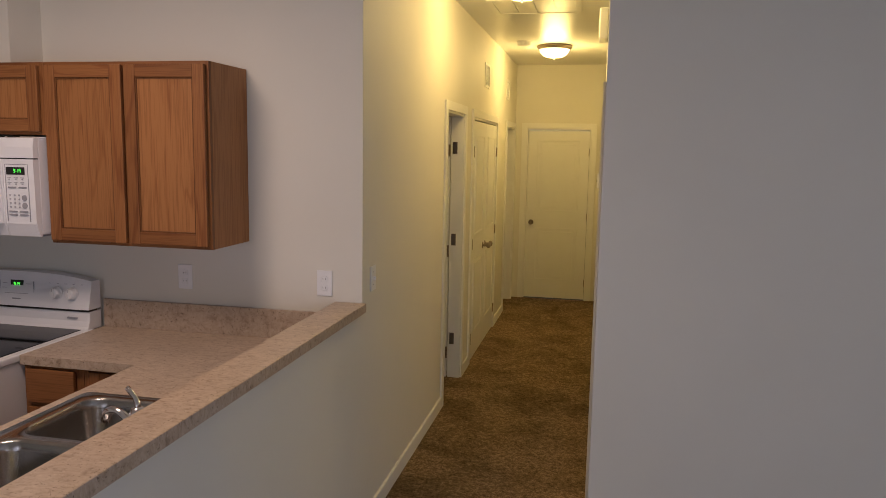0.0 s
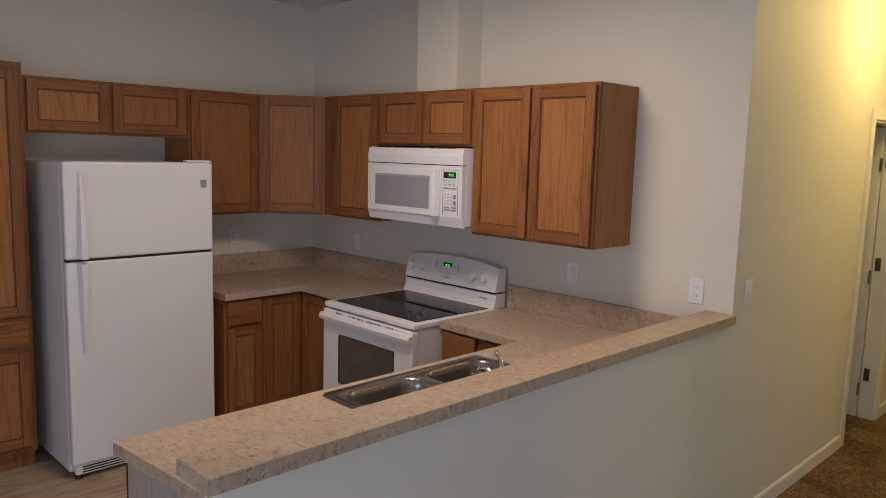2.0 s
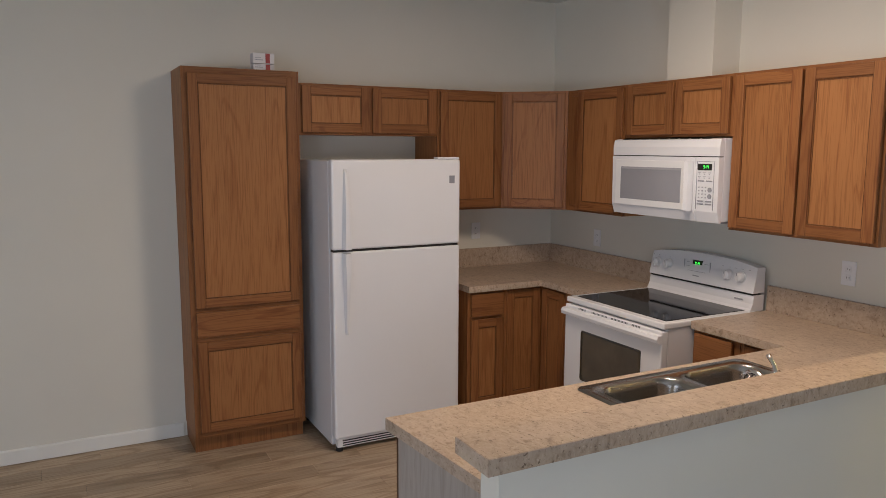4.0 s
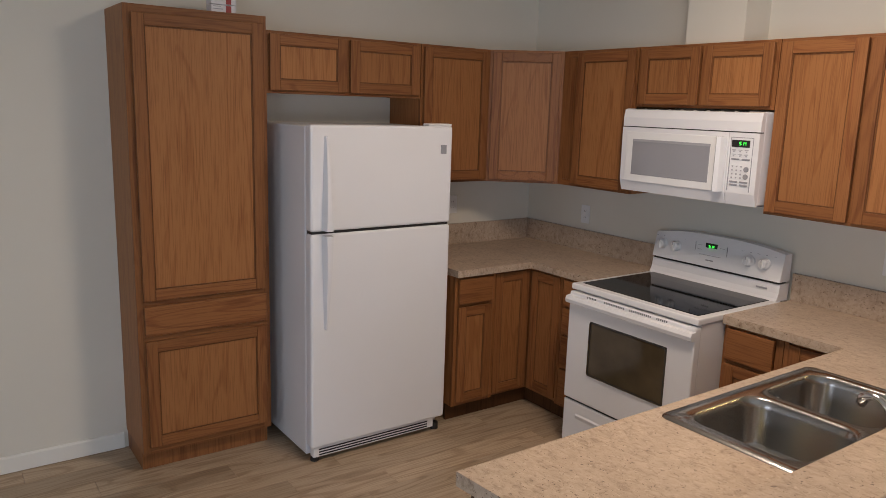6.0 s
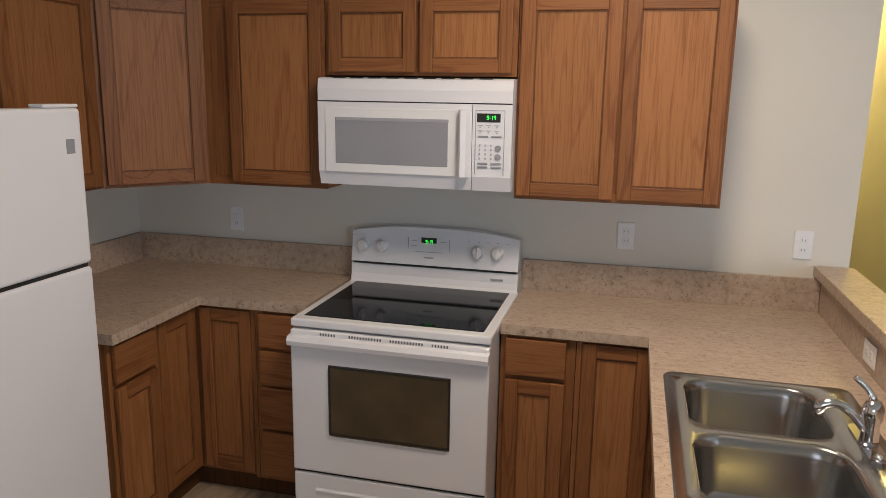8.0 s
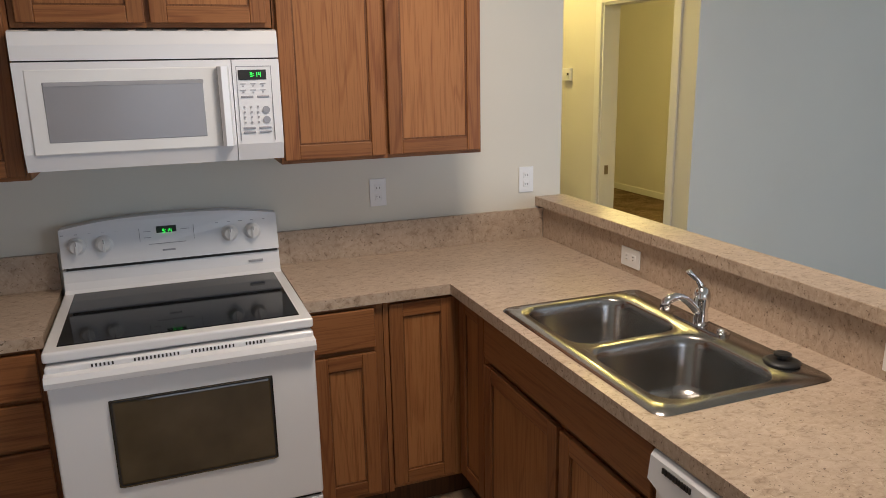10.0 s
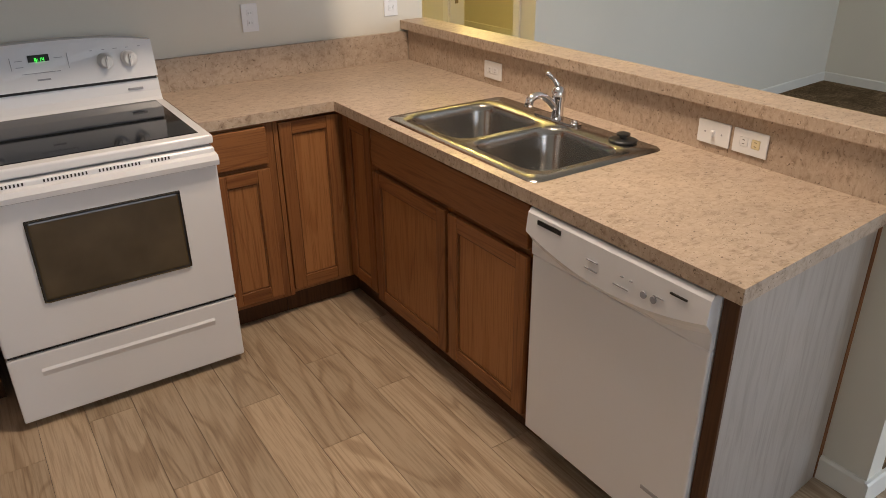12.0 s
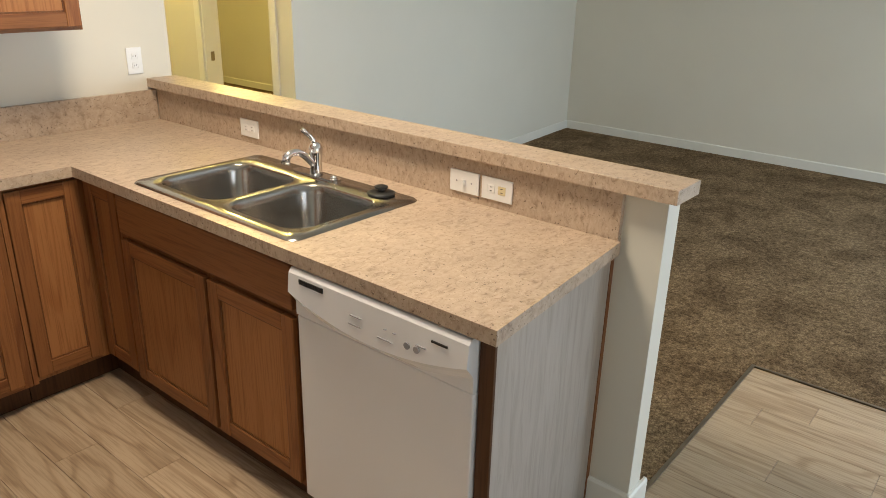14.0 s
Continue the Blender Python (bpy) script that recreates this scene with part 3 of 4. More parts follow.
# end of the peninsula
c = thing("end_panel", 1.7, -2.42, 0.0, "grey wood-grain laminate end panel of the peninsula", "panel")
part("panel", prism(bmesh.new(), [(PX, -2.415), (2.001, -2.361), (2.001, -2.344), (PX, -2.398)], 0.003, 0.865, 2), ENDPANEL, c)
part("filler_strip", cube((PX - 0.012, -2.4165, 0.003), (PX - 0.001, -2.376, 0.865), 0.002), OAK_DARK, c, "dark oak filler strip")
part("scribe_strip", cube((2.002, -2.3625, 0.003), (2.0195, -2.3495, 0.865)), OAK_V, c, "thin oak scribe strip")

# ---- worktops ----


def slab_with_hole(outline, hole, z0, z1):
    bm = bmesh.new()
    loops = []
    for z in (z0, z1):
        edges = []
        for pts in (outline, hole):
            vs = [bm.verts.new((x, y, z)) for x, y in pts]
            edges += [bm.edges.new((vs[i], vs[(i + 1) % len(vs)])) for i in range(len(vs))]
            loops.append(vs)
        bmesh.ops.triangle_fill(bm, edges=edges, use_beauty=True)
    for a, b in ((loops[0], loops[2]), (loops[1], loops[3])):
        for i in range(len(a)):
            bm.faces.new((a[i], a[(i + 1) % len(a)], b[(i + 1) % len(a)], b[i]))
    return bm


CX0, CX1, CY1 = 1.329, 1.999, -2.44
SX0, SX1, SY0, SY1 = 1.425, 1.83, -1.70, -0.94
z0, z1 = 0.866, COUNTER
c = thing("countertop", 1.6, -1.2, z0, "speckled beige laminate countertop over the peninsula", "countertop")
part("top", slab_with_hole([(0.792, -0.021), (0.792, -0.56), (CX0, -0.56), (CX0, CY1), (CX1, CY1 + 0.055), (CX1, -0.021)], [(SX0, SY0), (SX1, SY0), (SX1, SY1), (SX0, SY1)], z0, z1), LAM, c)
part("backsplash", cube((0.792, -0.02, z1 - 0.01), (CX1, -0.001, 1.04), 0.002), LAM, c)
part("backsplash", cube((2.0, -2.375, z1 - 0.01), (2.0195, -0.021, BAR - 0.0415), 0.001), LAM, c)
c = thing("countertop", -0.8, -0.5, z0, "speckled beige laminate countertop in the corner", "countertop")
LC = -0.485
bm = bmesh.new()
prism(bm, [(FW + 0.021, -0.021), (FW + 0.021, -1.10), (LC, -1.10), (LC, -0.56), (-0.002, -0.56), (-0.002, -0.021)], z0, z1, 2)
part("top", bm, LAM, c)
part("backsplash", cube((FW + 0.001, -0.02, z1 - 0.01), (-0.002, -0.001, 1.04), 0.002), LAM, c)
part("backsplash", cube((FW + 0.001, -1.10, z1 - 0.01), (FW + 0.02, -0.021, 1.04), 0.002), LAM, c)
c = thing("bar_top", 2.07, -1.25, BAR - 0.04, "speckled beige laminate breakfast bar on the half wall", "countertop")
part("top", cube((1.9706, -2.5384, BAR - 0.04), (2.1154, -0.001, BAR), 0.001, 1), LAM, c)
part("edge_band", cube((1.969, -2.54, BAR - 0.0398), (1.9705, -0.001, BAR - 0.0012)), LAM, c)
part("edge_band", cube((2.1155, -2.54, BAR - 0.0398), (2.117, -0.001, BAR - 0.0012)), LAM, c)
part("edge_band", cube((1.9706, -2.54, BAR - 0.0398), (2.1154, -2.5385, BAR - 0.0012)), LAM, c)


# ---- range ----
def make_range():
    R0, R1, RF = 0.020, 0.784, -0.702
    c = thing("range", 0.38, -0.35, 0.0, "white freestanding electric range with a black glass cooktop", "range")
    part("body", cube((R0, RF, 0.03), (R1, -0.025, 0.875), 0.004), WHITE, c)
    k = part("cooktop", cube((R0 - 0.006, RF - 0.035, 0.876), (R1 + 0.006, -0.09, 0.908), 0.008, 3), WHITE, c, "white enamel cooktop rim", smooth=False)
    part("glass", cube((R0 + 0.03, RF + 0.012, 0.9055), (R1 - 0.03, -0.135, 0.9105), 0.002), BLACK_GLASS, k, "black ceramic glass")
    # backguard with a bowed top
    bm = bmesh.new()
    n = 16
    front, back = [], []
    for i in range(n + 1):
        s = i / n
        x = R0 + s * (R1 - R0)
        z = 1.135 + 0.03 * (1 - (2 * s - 1) ** 4) * (0.55 + 0.45 * (1 - (2 * s - 1) ** 2))
        front.append((x, z))
    lo = [(R1, 1.0), (R0, 1.0)]
    prism(bm, [(x, z) for x, z in front] + lo, -0.115, -0.03, 1)
    for v in bm.verts:
        if v.co.y < -0.1 and v.co.z > 1.05:
            v.co.y += 0.028
    g = part("backguard", bm, WHITE, c, "white control backguard")
    part("trim_line", cube((R0 + 0.012, -0.112, 0.990), (R1 - 0.006, -0.05, 0.9995)), DARK, c, "black line under the controls")
    bm = bmesh.new()
    prism(bm, [(-0.03, 0.905), (-0.135, 0.905), (-0.122, 0.92), (-0.112, 0.945), (-0.106, 0.99), (-0.03, 0.99)], R0, R1, 0)
    part("riser", bm, WHITE, c)
    part("badge", cube((0.665, -0.1165, 0.955), (0.72, -0.107, 0.963)), GREY_PRINT, c, "small grey badge")

    def slope(z):
        return -0.115 + (z - 1.0) / 0.145 * 0.028
    part("display", cube((0.345, slope(1.11) - 0.003, 1.087), (0.415, slope(1.09) + 0.006, 1.122)), DARK, c, "black clock display")
    write_digits(c, 0.366, slope(1.10) - 0.0052, 1.098, 0.014, "9:14")
    part("touch_panel", boxes(((0.285, slope(1.075) - 0.001, 1.055), (0.287, slope(1.075) + 0.004, 1.12)), ((0.475, slope(1.075) - 0.001, 1.055), (0.4765, slope(1.075) + 0.004, 1.12)), ((0.315, slope(1.06) - 0.001, 1.058), (0.445, slope(1.06) + 0.004, 1.060)), ((0.30, slope(1.1) - 0.001, 1.105), (0.325, slope(1.1) + 0.004, 1.107)), ((0.30, slope(1.08) - 0.001, 1.083), (0.325, slope(1.08) + 0.004, 1.085)), ((0.43, slope(1.1) - 0.001, 1.105), (0.46, slope(1.1) + 0.004, 1.107))), GREY_PRINT, c, "grey key outlines")
    part("maker_mark", cube((0.36, slope(1.035) - 0.0015, 1.031), (0.405, slope(1.035) + 0.004, 1.037)), GREY_PRINT, c, "small dark maker's mark")
    for x in (0.075, 0.165, 0.605, 0.69):
        z = 1.075
        bm = lathe(bmesh.new(), [(0.031, 0.0), (0.031, -0.006), (0.026, -0.010), (0.023, -0.026), (0.019, -0.030)], (x, slope(z) + 0.001, z), "y", 22)
        box(bm, (x - 0.005, slope(z) - 0.036, z - 0.024), (x + 0.005, slope(z) - 0.02, z + 0.024), 0.002)
        q = part("knob", bm, WHITE_PLASTIC, c, "white control knob")
        part("pointer", cube((x - 0.0015, slope(z) - 0.0368, z + 0.008), (x + 0.0015, slope(z) - 0.0355, z + 0.023)), GREY_PRINT, q)
        for dx in (-0.045, 0.0, 0.045):
            part("dial_mark", cube((x + dx - 0.005, slope(z + 0.043) - 0.001, z + 0.04), (x + dx + 0.005, slope(z + 0.043) + 0.003, z + 0.0425)), GREY_PRINT, c)
    # oven door
    d = part("oven_door", cube((R0 - 0.003, RF - 0.045, 0.292), (R1 + 0.003, RF - 0.001, 0.868), 0.008, 3), WHITE, c, "white oven door")
    part("window", cube((R0 + 0.153, RF - 0.0475, 0.455), (R1 - 0.138, RF - 0.04, 0.738), 0.012, 3), OVEN_GLASS, d, "smoked oven window with a brown reflection in its tint")
    part("window_border", boxes(((R0 + 0.150, RF - 0.0462, 0.452), (R1 - 0.135, RF - 0.04, 0.741)), bevel=0.004), DARK, d)
    bm = bmesh.new()
    zs = [(0.812, 0.0), (0.806, -0.018), (0.812, -0.032), (0.83, -0.036), (0.846, -0.028), (0.85, 0.0)]
    prism(bm, [(RF - 0.040 + y, z) for z, y in zs], R0 - 0.004, R1 + 0.004, 0)
    part("handle", bm, WHITE, d, "white full-width oven handle")
    for a, m in ((0.14, 6), (0.255, 12), (0.415, 12), (0.575, 6)):
        for i in range(m):
            x = a + i * 0.011
            part("vent_slot", cube((x, RF - 0.0458, 0.8525), (x + 0.005, RF - 0.03, 0.8625)), DARK, d)
    part("gap", cube((R0 + 0.004, RF - 0.030, 0.2802), (R1 - 0.004, RF - 0.001, 0.2918)), DARK, c)
    s = part("storage_drawer", cube((R0 - 0.002, RF - 0.040, 0.03), (R1 + 0.002, RF - 0.001, 0.28), 0.006, 3), WHITE, c, "white storage drawer")
    bm = bmesh.new()
    prism(bm, [(RF - 0.0395, 0.19), (RF - 0.044, 0.205), (RF - 0.046, 0.212), (RF - 0.0395, 0.222)], R0 + 0.09, R1 - 0.09, 0)
    part("grip", bm, WHITE, s)
    for x in (R0 + 0.05, R1 - 0.05):
        for y in (-0.6, -0.1):
            part("foot", lathe(bmesh.new(), [(0.018, 0.001), (0.018, 0.032)], (x, y, 0), "z", 10), DARK, c)


def write_digits(parent, x, y, z, h, text):
    """Seven-segment digits facing -y."""
    segs = {"0": "abcdef", "1": "bc", "2": "abged", "3": "abgcd", "4": "fgbc", "5": "afgcd", "6": "afgedc", "7": "abc", "8": "abcdefg", "9": "abcdfg"}
    w, t = h * 0.5, h * 0.13
    where = {"a": (0, h - t, w, h), "d": (0, 0, w, t), "g": (0, h / 2 - t / 2, w, h / 2 + t / 2), "b": (w - t, h / 2, w, h), "c": (w - t, 0, w, h / 2), "f": (0, h / 2, t, h), "e": (0, 0, t, h / 2)}
    for ch in text:
        if ch == ":":
            part("digit", boxes(((x, y, z + h * 0.25), (x + t, y + 0.003, z + h * 0.25 + t)), ((x, y, z + h * 0.65), (x + t, y + 0.003, z + h * 0.65 + t))), GREEN, parent, "glowing green digits")
            x += t * 2.4
            continue
        bm = bmesh.new()
        for s in segs[ch]:
            a, b, p, q = where[s]
            box(bm, (x + a, y, z + b), (x + p, y + 0.003, z + q))
        part("digit", bm, GREEN, parent, "glowing green digits")
        x += w + t * 1.8


make_range()


def make_microwave():
    M0, M1, Z0, Z1, Y = 0.002, 0.786, 1.382, 1.806, -0.385
    c = thing("microwave", 0.39, -0.2, Z0, "white over-the-range microwave with a grey window", "microwave")
    part("body", cube((M0, Y, Z0 + 0.006), (M1, -0.002, Z1), 0.004), WHITE, c)
    part("underside", cube((M0 + 0.02, Y + 0.02, Z0 - 0.004), (M1 - 0.02, -0.02, Z0 + 0.0055)), GREY_PRINT, c, "grey underside")
    bm = bmesh.new()
    prism(bm, [(Y - 0.001, 1.716), (Y - 0.030, 1.716), (Y - 0.032, 1.76), (Y - 0.024, 1.80), (Y - 0.001, 1.806)], M0, M1, 0)
    part("vent_panel", bm, WHITE, c, "white upper vent panel")
    for i in range(9):
        x = M0 + 0.06 + i * 0.074
        part("vent_slot", cube((x, Y - 0.018, 1.8035), (x + 0.05, Y - 0.004, 1.8075)), DARK, c)
    part("gap", cube((M0 + 0.004, Y - 0.02, 1.7115), (M1 - 0.004, Y - 0.001, 1.7159)), DARK, c)
    bm = bmesh.new()
    D1 = 0.632
    prism(bm, [(Y - 0.001, Z0), (Y - 0.012, Z0), (Y - 0.03, Z0 + 0.055), (Y - 0.034, 1.711), (Y - 0.001, 1.711)], M0, D1, 0)
    d = part("door", bm, WHITE, c, "white microwave door")
    part("window_frame", boxes(((M0 + 0.03, Y - 0.0355, Z0 + 0.052), (D1 - 0.045, Y - 0.03, 1.69)), bevel=0.003), WHITE_PLASTIC, d)
    part("window", cube((M0 + 0.075, Y - 0.0372, Z0 + 0.088), (D1 - 0.092, Y - 0.03, 1.652), 0.002), MW_GLASS, d, "grey screened window")
    part("window_lip", cube((M0 + 0.08, Y - 0.0385, 1.64), (D1 - 0.09, Y - 0.036, 1.651)), GREY_PRINT, d)
    bm = bmesh.new()
    prism(bm, [(D1 - 0.046, Y - 0.035), (D1 - 0.046, Y - 0.062), (D1 - 0.036, Y - 0.072), (D1 - 0.016, Y - 0.066), (D1 - 0.008, Y - 0.035)], Z0 + 0.055, 1.69, 2)
    part("handle", bm, WHITE, d, "white vertical handle")
    bm = bmesh.new()
    prism(bm, [(Y - 0.001, Z0), (Y - 0.012, Z0), (Y - 0.03, Z0 + 0.055), (Y - 0.034, 1.711), (Y - 0.001, 1.711)], D1 + 0.003, M1, 0)
    p = part("control_panel", bm, WHITE, c, "white control panel")
    yy = Y - 0.0345
    part("display", cube((0.652, yy - 0.001, 1.646), (0.742, yy + 0.004, 1.678)), DARK, p, "black clock display")
    write_digits(p, 0.690, yy - 0.0025, 1.655, 0.015, "9:14")
    part("overlay", boxes(((0.646, yy - 0.0003, 1.447), (0.648, yy + 0.006, 1.69)), ((0.757, yy - 0.0003, 1.447), (0.759, yy + 0.006, 1.69)), ((0.648, yy - 0.0003, 1.688), (0.757, yy + 0.006, 1.69))), MW_GLASS, p)
    for r, z in enumerate((1.632, 1.612)):
        for i in range(3):
            part("key_label", cube((0.656 + i * 0.032, yy - 0.0008, z), (0.674 + i * 0.032, yy + 0.006, z + 0.0025)), GREY_PRINT, p)
            part("key_label", cube((0.662 + i * 0.032, yy - 0.0008, z - 0.008), (0.668 + i * 0.032, yy + 0.006, z - 0.004)), GREY_PRINT, p)
    for z in (1.588, 1.486, 1.472):
        for i in range(2):
            part("key", cube((0.656 + i * 0.052, yy - 0.001, z), (0.696 + i * 0.052, yy + 0.008, z + 0.007), 0.002), MW_GLASS, p)
    for r in range(4):
        for i in range(3):
            part("key", cube((0.662 + i * 0.022, yy - 0.001, 1.505 + r * 0.017), (0.6675 + i * 0.022, yy + 0.008, 1.511 + r * 0.017)), GREY_PRINT, p)
    for z in (1.548, 1.515):
        part("key", lathe(bmesh.new(), [(0.012, -0.0012), (0.012, 0.008)], (0.735, yy, z), "y", 16), MW_GLASS, p)


make_microwave()


def make_fridge():
    X0, X1, Y0, Y1, T = FW + 0.03, -0.475, -1.98, -1.174, 1.686
    c = thing("refrigerator", -0.8, -1.56, 0.0, "white top-freezer refrigerator with textured doors", "refrigerator")
    part("cabinet", cube((X0, Y0 + 0.004, 0.03), (X1 - 0.075, Y1 - 0.004, T - 0.008), 0.006), FRIDGE, c)
    part("gasket", cube((X1 - 0.078, Y0 + 0.014, 0.09), (X1 - 0.066, Y1 - 0.014, T - 0.014)), DARK, c, "dark door gasket")
    f = part("freezer_door", cube((X1 - 0.066, Y0, 1.184), (X1, Y1, T), 0.014, 4), FRIDGE, c, "white freezer door")
    g = part("fridge_door", cube((X1 - 0.066, Y0, 0.085), (X1, Y1, 1.172), 0.014, 4), FRIDGE, c, "white fridge door")
    part("door_gap", cube((X1 - 0.06, Y0 + 0.01, 1.168), (X1 - 0.012, Y1 - 0.01, 1.186)), DARK, c)

    def handle(z0, z1, wide_at):
        bm = bmesh.new()
        n = 10
        rings = []
        for i in range(n + 1):
            s = i / n
            z = z0 + s * (z1 - z0)
            k = s if wide_at == 0 else 1 - s
            w = 0.048 - 0.026 * k
            out = 0.048 - 0.034 * k ** 2
            y = Y0 + 0.055 + 0.012 * k
            rings.append([bm.verts.new(p) for p in ((X1 - 0.002, y, z), (X1 + out, y + 0.006, z), (X1 + out, y + w - 0.008, z), (X1 - 0.002, y + w, z))])
        for a, b in zip(rings, rings[1:]):
            for i in range(4):
                bm.faces.new((a[i], a[(i + 1) % 4], b[(i + 1) % 4], b[i]))
        bm.faces.new(rings[0])
        bm.faces.new(rings[-1])
        bmesh.ops.bevel(bm, geom=[e for e in bm.edges if abs(e.verts[0].co.z - e.verts[1].co.z) > 0.01], offset=0.004, segments=2, affect="EDGES")
        return bm
    part("handle", handle(1.19, 1.633, 0), WHITE, f, "white moulded handle")
    part("handle", handle(0.70, 1.166, 1), WHITE, g, "white moulded handle")
    part("badge", cube((X1 - 0.001, Y1 - 0.075, 1.545), (X1 + 0.0025, Y1 - 0.04, 1.59), 0.001), MW_GLASS, f, "small grey square badge")
    part("hinge_cap", cube((X1 - 0.06, Y1 - 0.15, T + 0.0005), (X1 - 0.004, Y1 - 0.005, T + 0.012), 0.004), WHITE_PLASTIC, c)
    part("grille", cube((X1 - 0.06, Y0 + 0.02, 0.028), (X1 - 0.02, Y1 - 0.06, 0.082), 0.003), WHITE_PLASTIC, c, "white toe grille")
    for i in range(3):
        part("grille_slot", cube((X1 - 0.021, Y0 + 0.05, 0.036 + i * 0.014), (X1 - 0.0185, Y1 - 0.10, 0.043 + i * 0.014)), DARK, c)
    for y in (Y0 + 0.04, Y1 - 0.03):
        for x in (X1 - 0.05, X0 + 0.06):
            part("foot", lathe(bmesh.new(), [(0.022, 0.001), (0.02, 0.04)], (x, y, 0), "z", 12), DARK, c, "black levelling foot")


make_fridge()


def make_dishwasher():
    A, B = -2.373, -1.766
    XF = PX - 0.008
    c = thing("dishwasher", 1.65, -2.09, 0.0, "white built-in dishwasher under the countertop", "dishwasher")
    part("tub", cube((XF + 0.05, A + 0.06, 0.10), (1.95, B - 0.004, 0.862)), DARK, c)
    part("toe_plate", cube((XF + 0.085, A + 0.004, 0.003), (XF + 0.095, B - 0.004, 0.10)), DARK, c, "black toe plate")
    part("door", cube((XF - 0.018, A, 0.105), (XF + 0.049, B, 0.712), 0.005, 3), WHITE, c, "white dishwasher door")
    n = 20
    bm = bmesh.new()
    rows = []
    for i in range(n + 1):
        s = i / n
        y = B + s * (A - B)
        sag = 0.05 * (1 - (2 * s - 1) ** 2)
        zb = 0.790 - sag
        rows.append([bm.verts.new(p) for p in ((XF + 0.049, y, 0.858), (XF - 0.030, y, 0.858), (XF - 0.040, y, 0.846), (XF - 0.046, y, zb), (XF - 0.034, y, zb - 0.014), (XF - 0.020, y, zb - 0.034 if zb - 0.034 > 0.718 else 0.718), (XF - 0.020, y, 0.715), (XF + 0.049, y, 0.715))])
    for a, b in zip(rows, rows[1:]):
        for i in range(8):
            bm.faces.new((a[i], a[(i + 1) % 8], b[(i + 1) % 8], b[i]))
    bm.faces.new(rows[0])
    bm.faces.new(rows[-1])
    p = part("control_panel", bm, WHITE, c, "white curved control panel")
    for i in range(11):
        y = B - 0.045 - i * 0.0085
        part("vent_slot", cube((XF - 0.0445, y - 0.0055, 0.825), (XF - 0.040, y, 0.838)), DARK, p)
    xs = XF - 0.0445
    part("maker_mark", cube((xs - 0.0008, A + 0.058, 0.820), (xs + 0.003, A + 0.105, 0.8245)), DARK, p, "small dark maker's mark")
    for y, z, w in ((A + 0.33, 0.80, 0.04), (A + 0.33, 0.775, 0.045), (A + 0.245, 0.80, 0.008), (A + 0.215, 0.80, 0.008), (A + 0.225, 0.772, 0.05), (A + 0.12, 0.795, 0.03)):
        part("key_label", cube((xs - 0.002, y, z), (xs + 0.003, y + w, z + 0.002)), MW_GLASS, p)
    for y in (A + 0.178, A + 0.148):
        part("key", lathe(bmesh.new(), [(0.009, -0.003), (0.009, 0.004)], (xs, y, 0.784), "x", 14), MW_GLASS, p)
    part("badge", cube((XF - 0.0195, A + 0.075, 0.215), (XF - 0.017, A + 0.135, 0.228), 0.001), GREY_PRINT, c, "small dark badge")


make_dishwasher()


# ---- sink ----
def rounded(x0, x1, y0, y1, r, seg=6):
    pts = []
    for cx, cy, a in ((x1 - r, y1 - r, 0), (x0 + r, y1 - r, 90), (x0 + r, y0 + r, 180), (x1 - r, y0 + r, 270)):
        for i in range(seg + 1):
            t = radians(a + 90 * i / seg)
            pts.append((cx + r * math.cos(t), cy + r * math.sin(t)))
    return pts


def make_sink():
    c = thing("sink", 1.62, -1.32, COUNTER, "double-bowl stainless steel drop-in sink", "sink")
    o = (1.368, 1.90, -1.732, -0.897)
    bowls = ((1.42, 1.785, -1.295, -0.947), (1.42, 1.785, -1.683, -1.335))
    bm = bmesh.new()
    zt = COUNTER + 0.006
    edges = []

    def loop(pts, z):
        vs = [bm.verts.new((x, y, z)) for x, y in pts]
        return vs

    def ring_edges(vs):
        return [bm.edges.new((vs[i], vs[(i + 1) % len(vs)])) for i in range(len(vs))]

    def bridge(a, b):
        for i in range(len(a)):
            bm.faces.new((a[i], a[(i + 1) % len(a)], b[(i + 1) % len(a)], b[i]))
    outer = loop(rounded(o[0] + 0.006, o[1] - 0.006, o[2] + 0.006, o[3] - 0.006, 0.03), zt)
    lip = loop(rounded(*o, 0.035), COUNTER + 0.0008)
    edges += ring_edges(outer)
    tops = []
    for b in bowls:
        v = loop(rounded(*b, 0.075, 8), zt)
        edges += ring_edges(v)
        tops.append((b, v))
    bmesh.ops.triangle_fill(bm, edges=edges, use_beauty=True)
    bridge(lip, outer)
    for (x0, x1, y0, y1), v in tops:
        prev = v
        for k, (inset, z, r) in enumerate(((0.004, zt - 0.006, 0.074), (0.010, zt - 0.03, 0.072), (0.022, zt - 0.14, 0.066), (0.034, zt - 0.158, 0.06), (0.06, zt - 0.168, 0.05))):
            nxt = loop(rounded(x0 + inset, x1 - inset, y0 + inset, y1 - inset, r, 8), z)
            bridge(prev, nxt)
            prev = nxt
        bm.faces.new(prev)
    part("basin", bm, STEEL, c, smooth=True, recalc=False)
    for b in bowls:
        x, y = (b[0] + b[1]) / 2, (b[2] + b[3]) / 2
        part("drain", lathe(bmesh.new(), [(0.045, 0.0), (0.043, 0.004), (0.03, 0.001)], (x, y, zt - 0.168), "z", 20), CHROME, c, "chrome drain")
    return zt


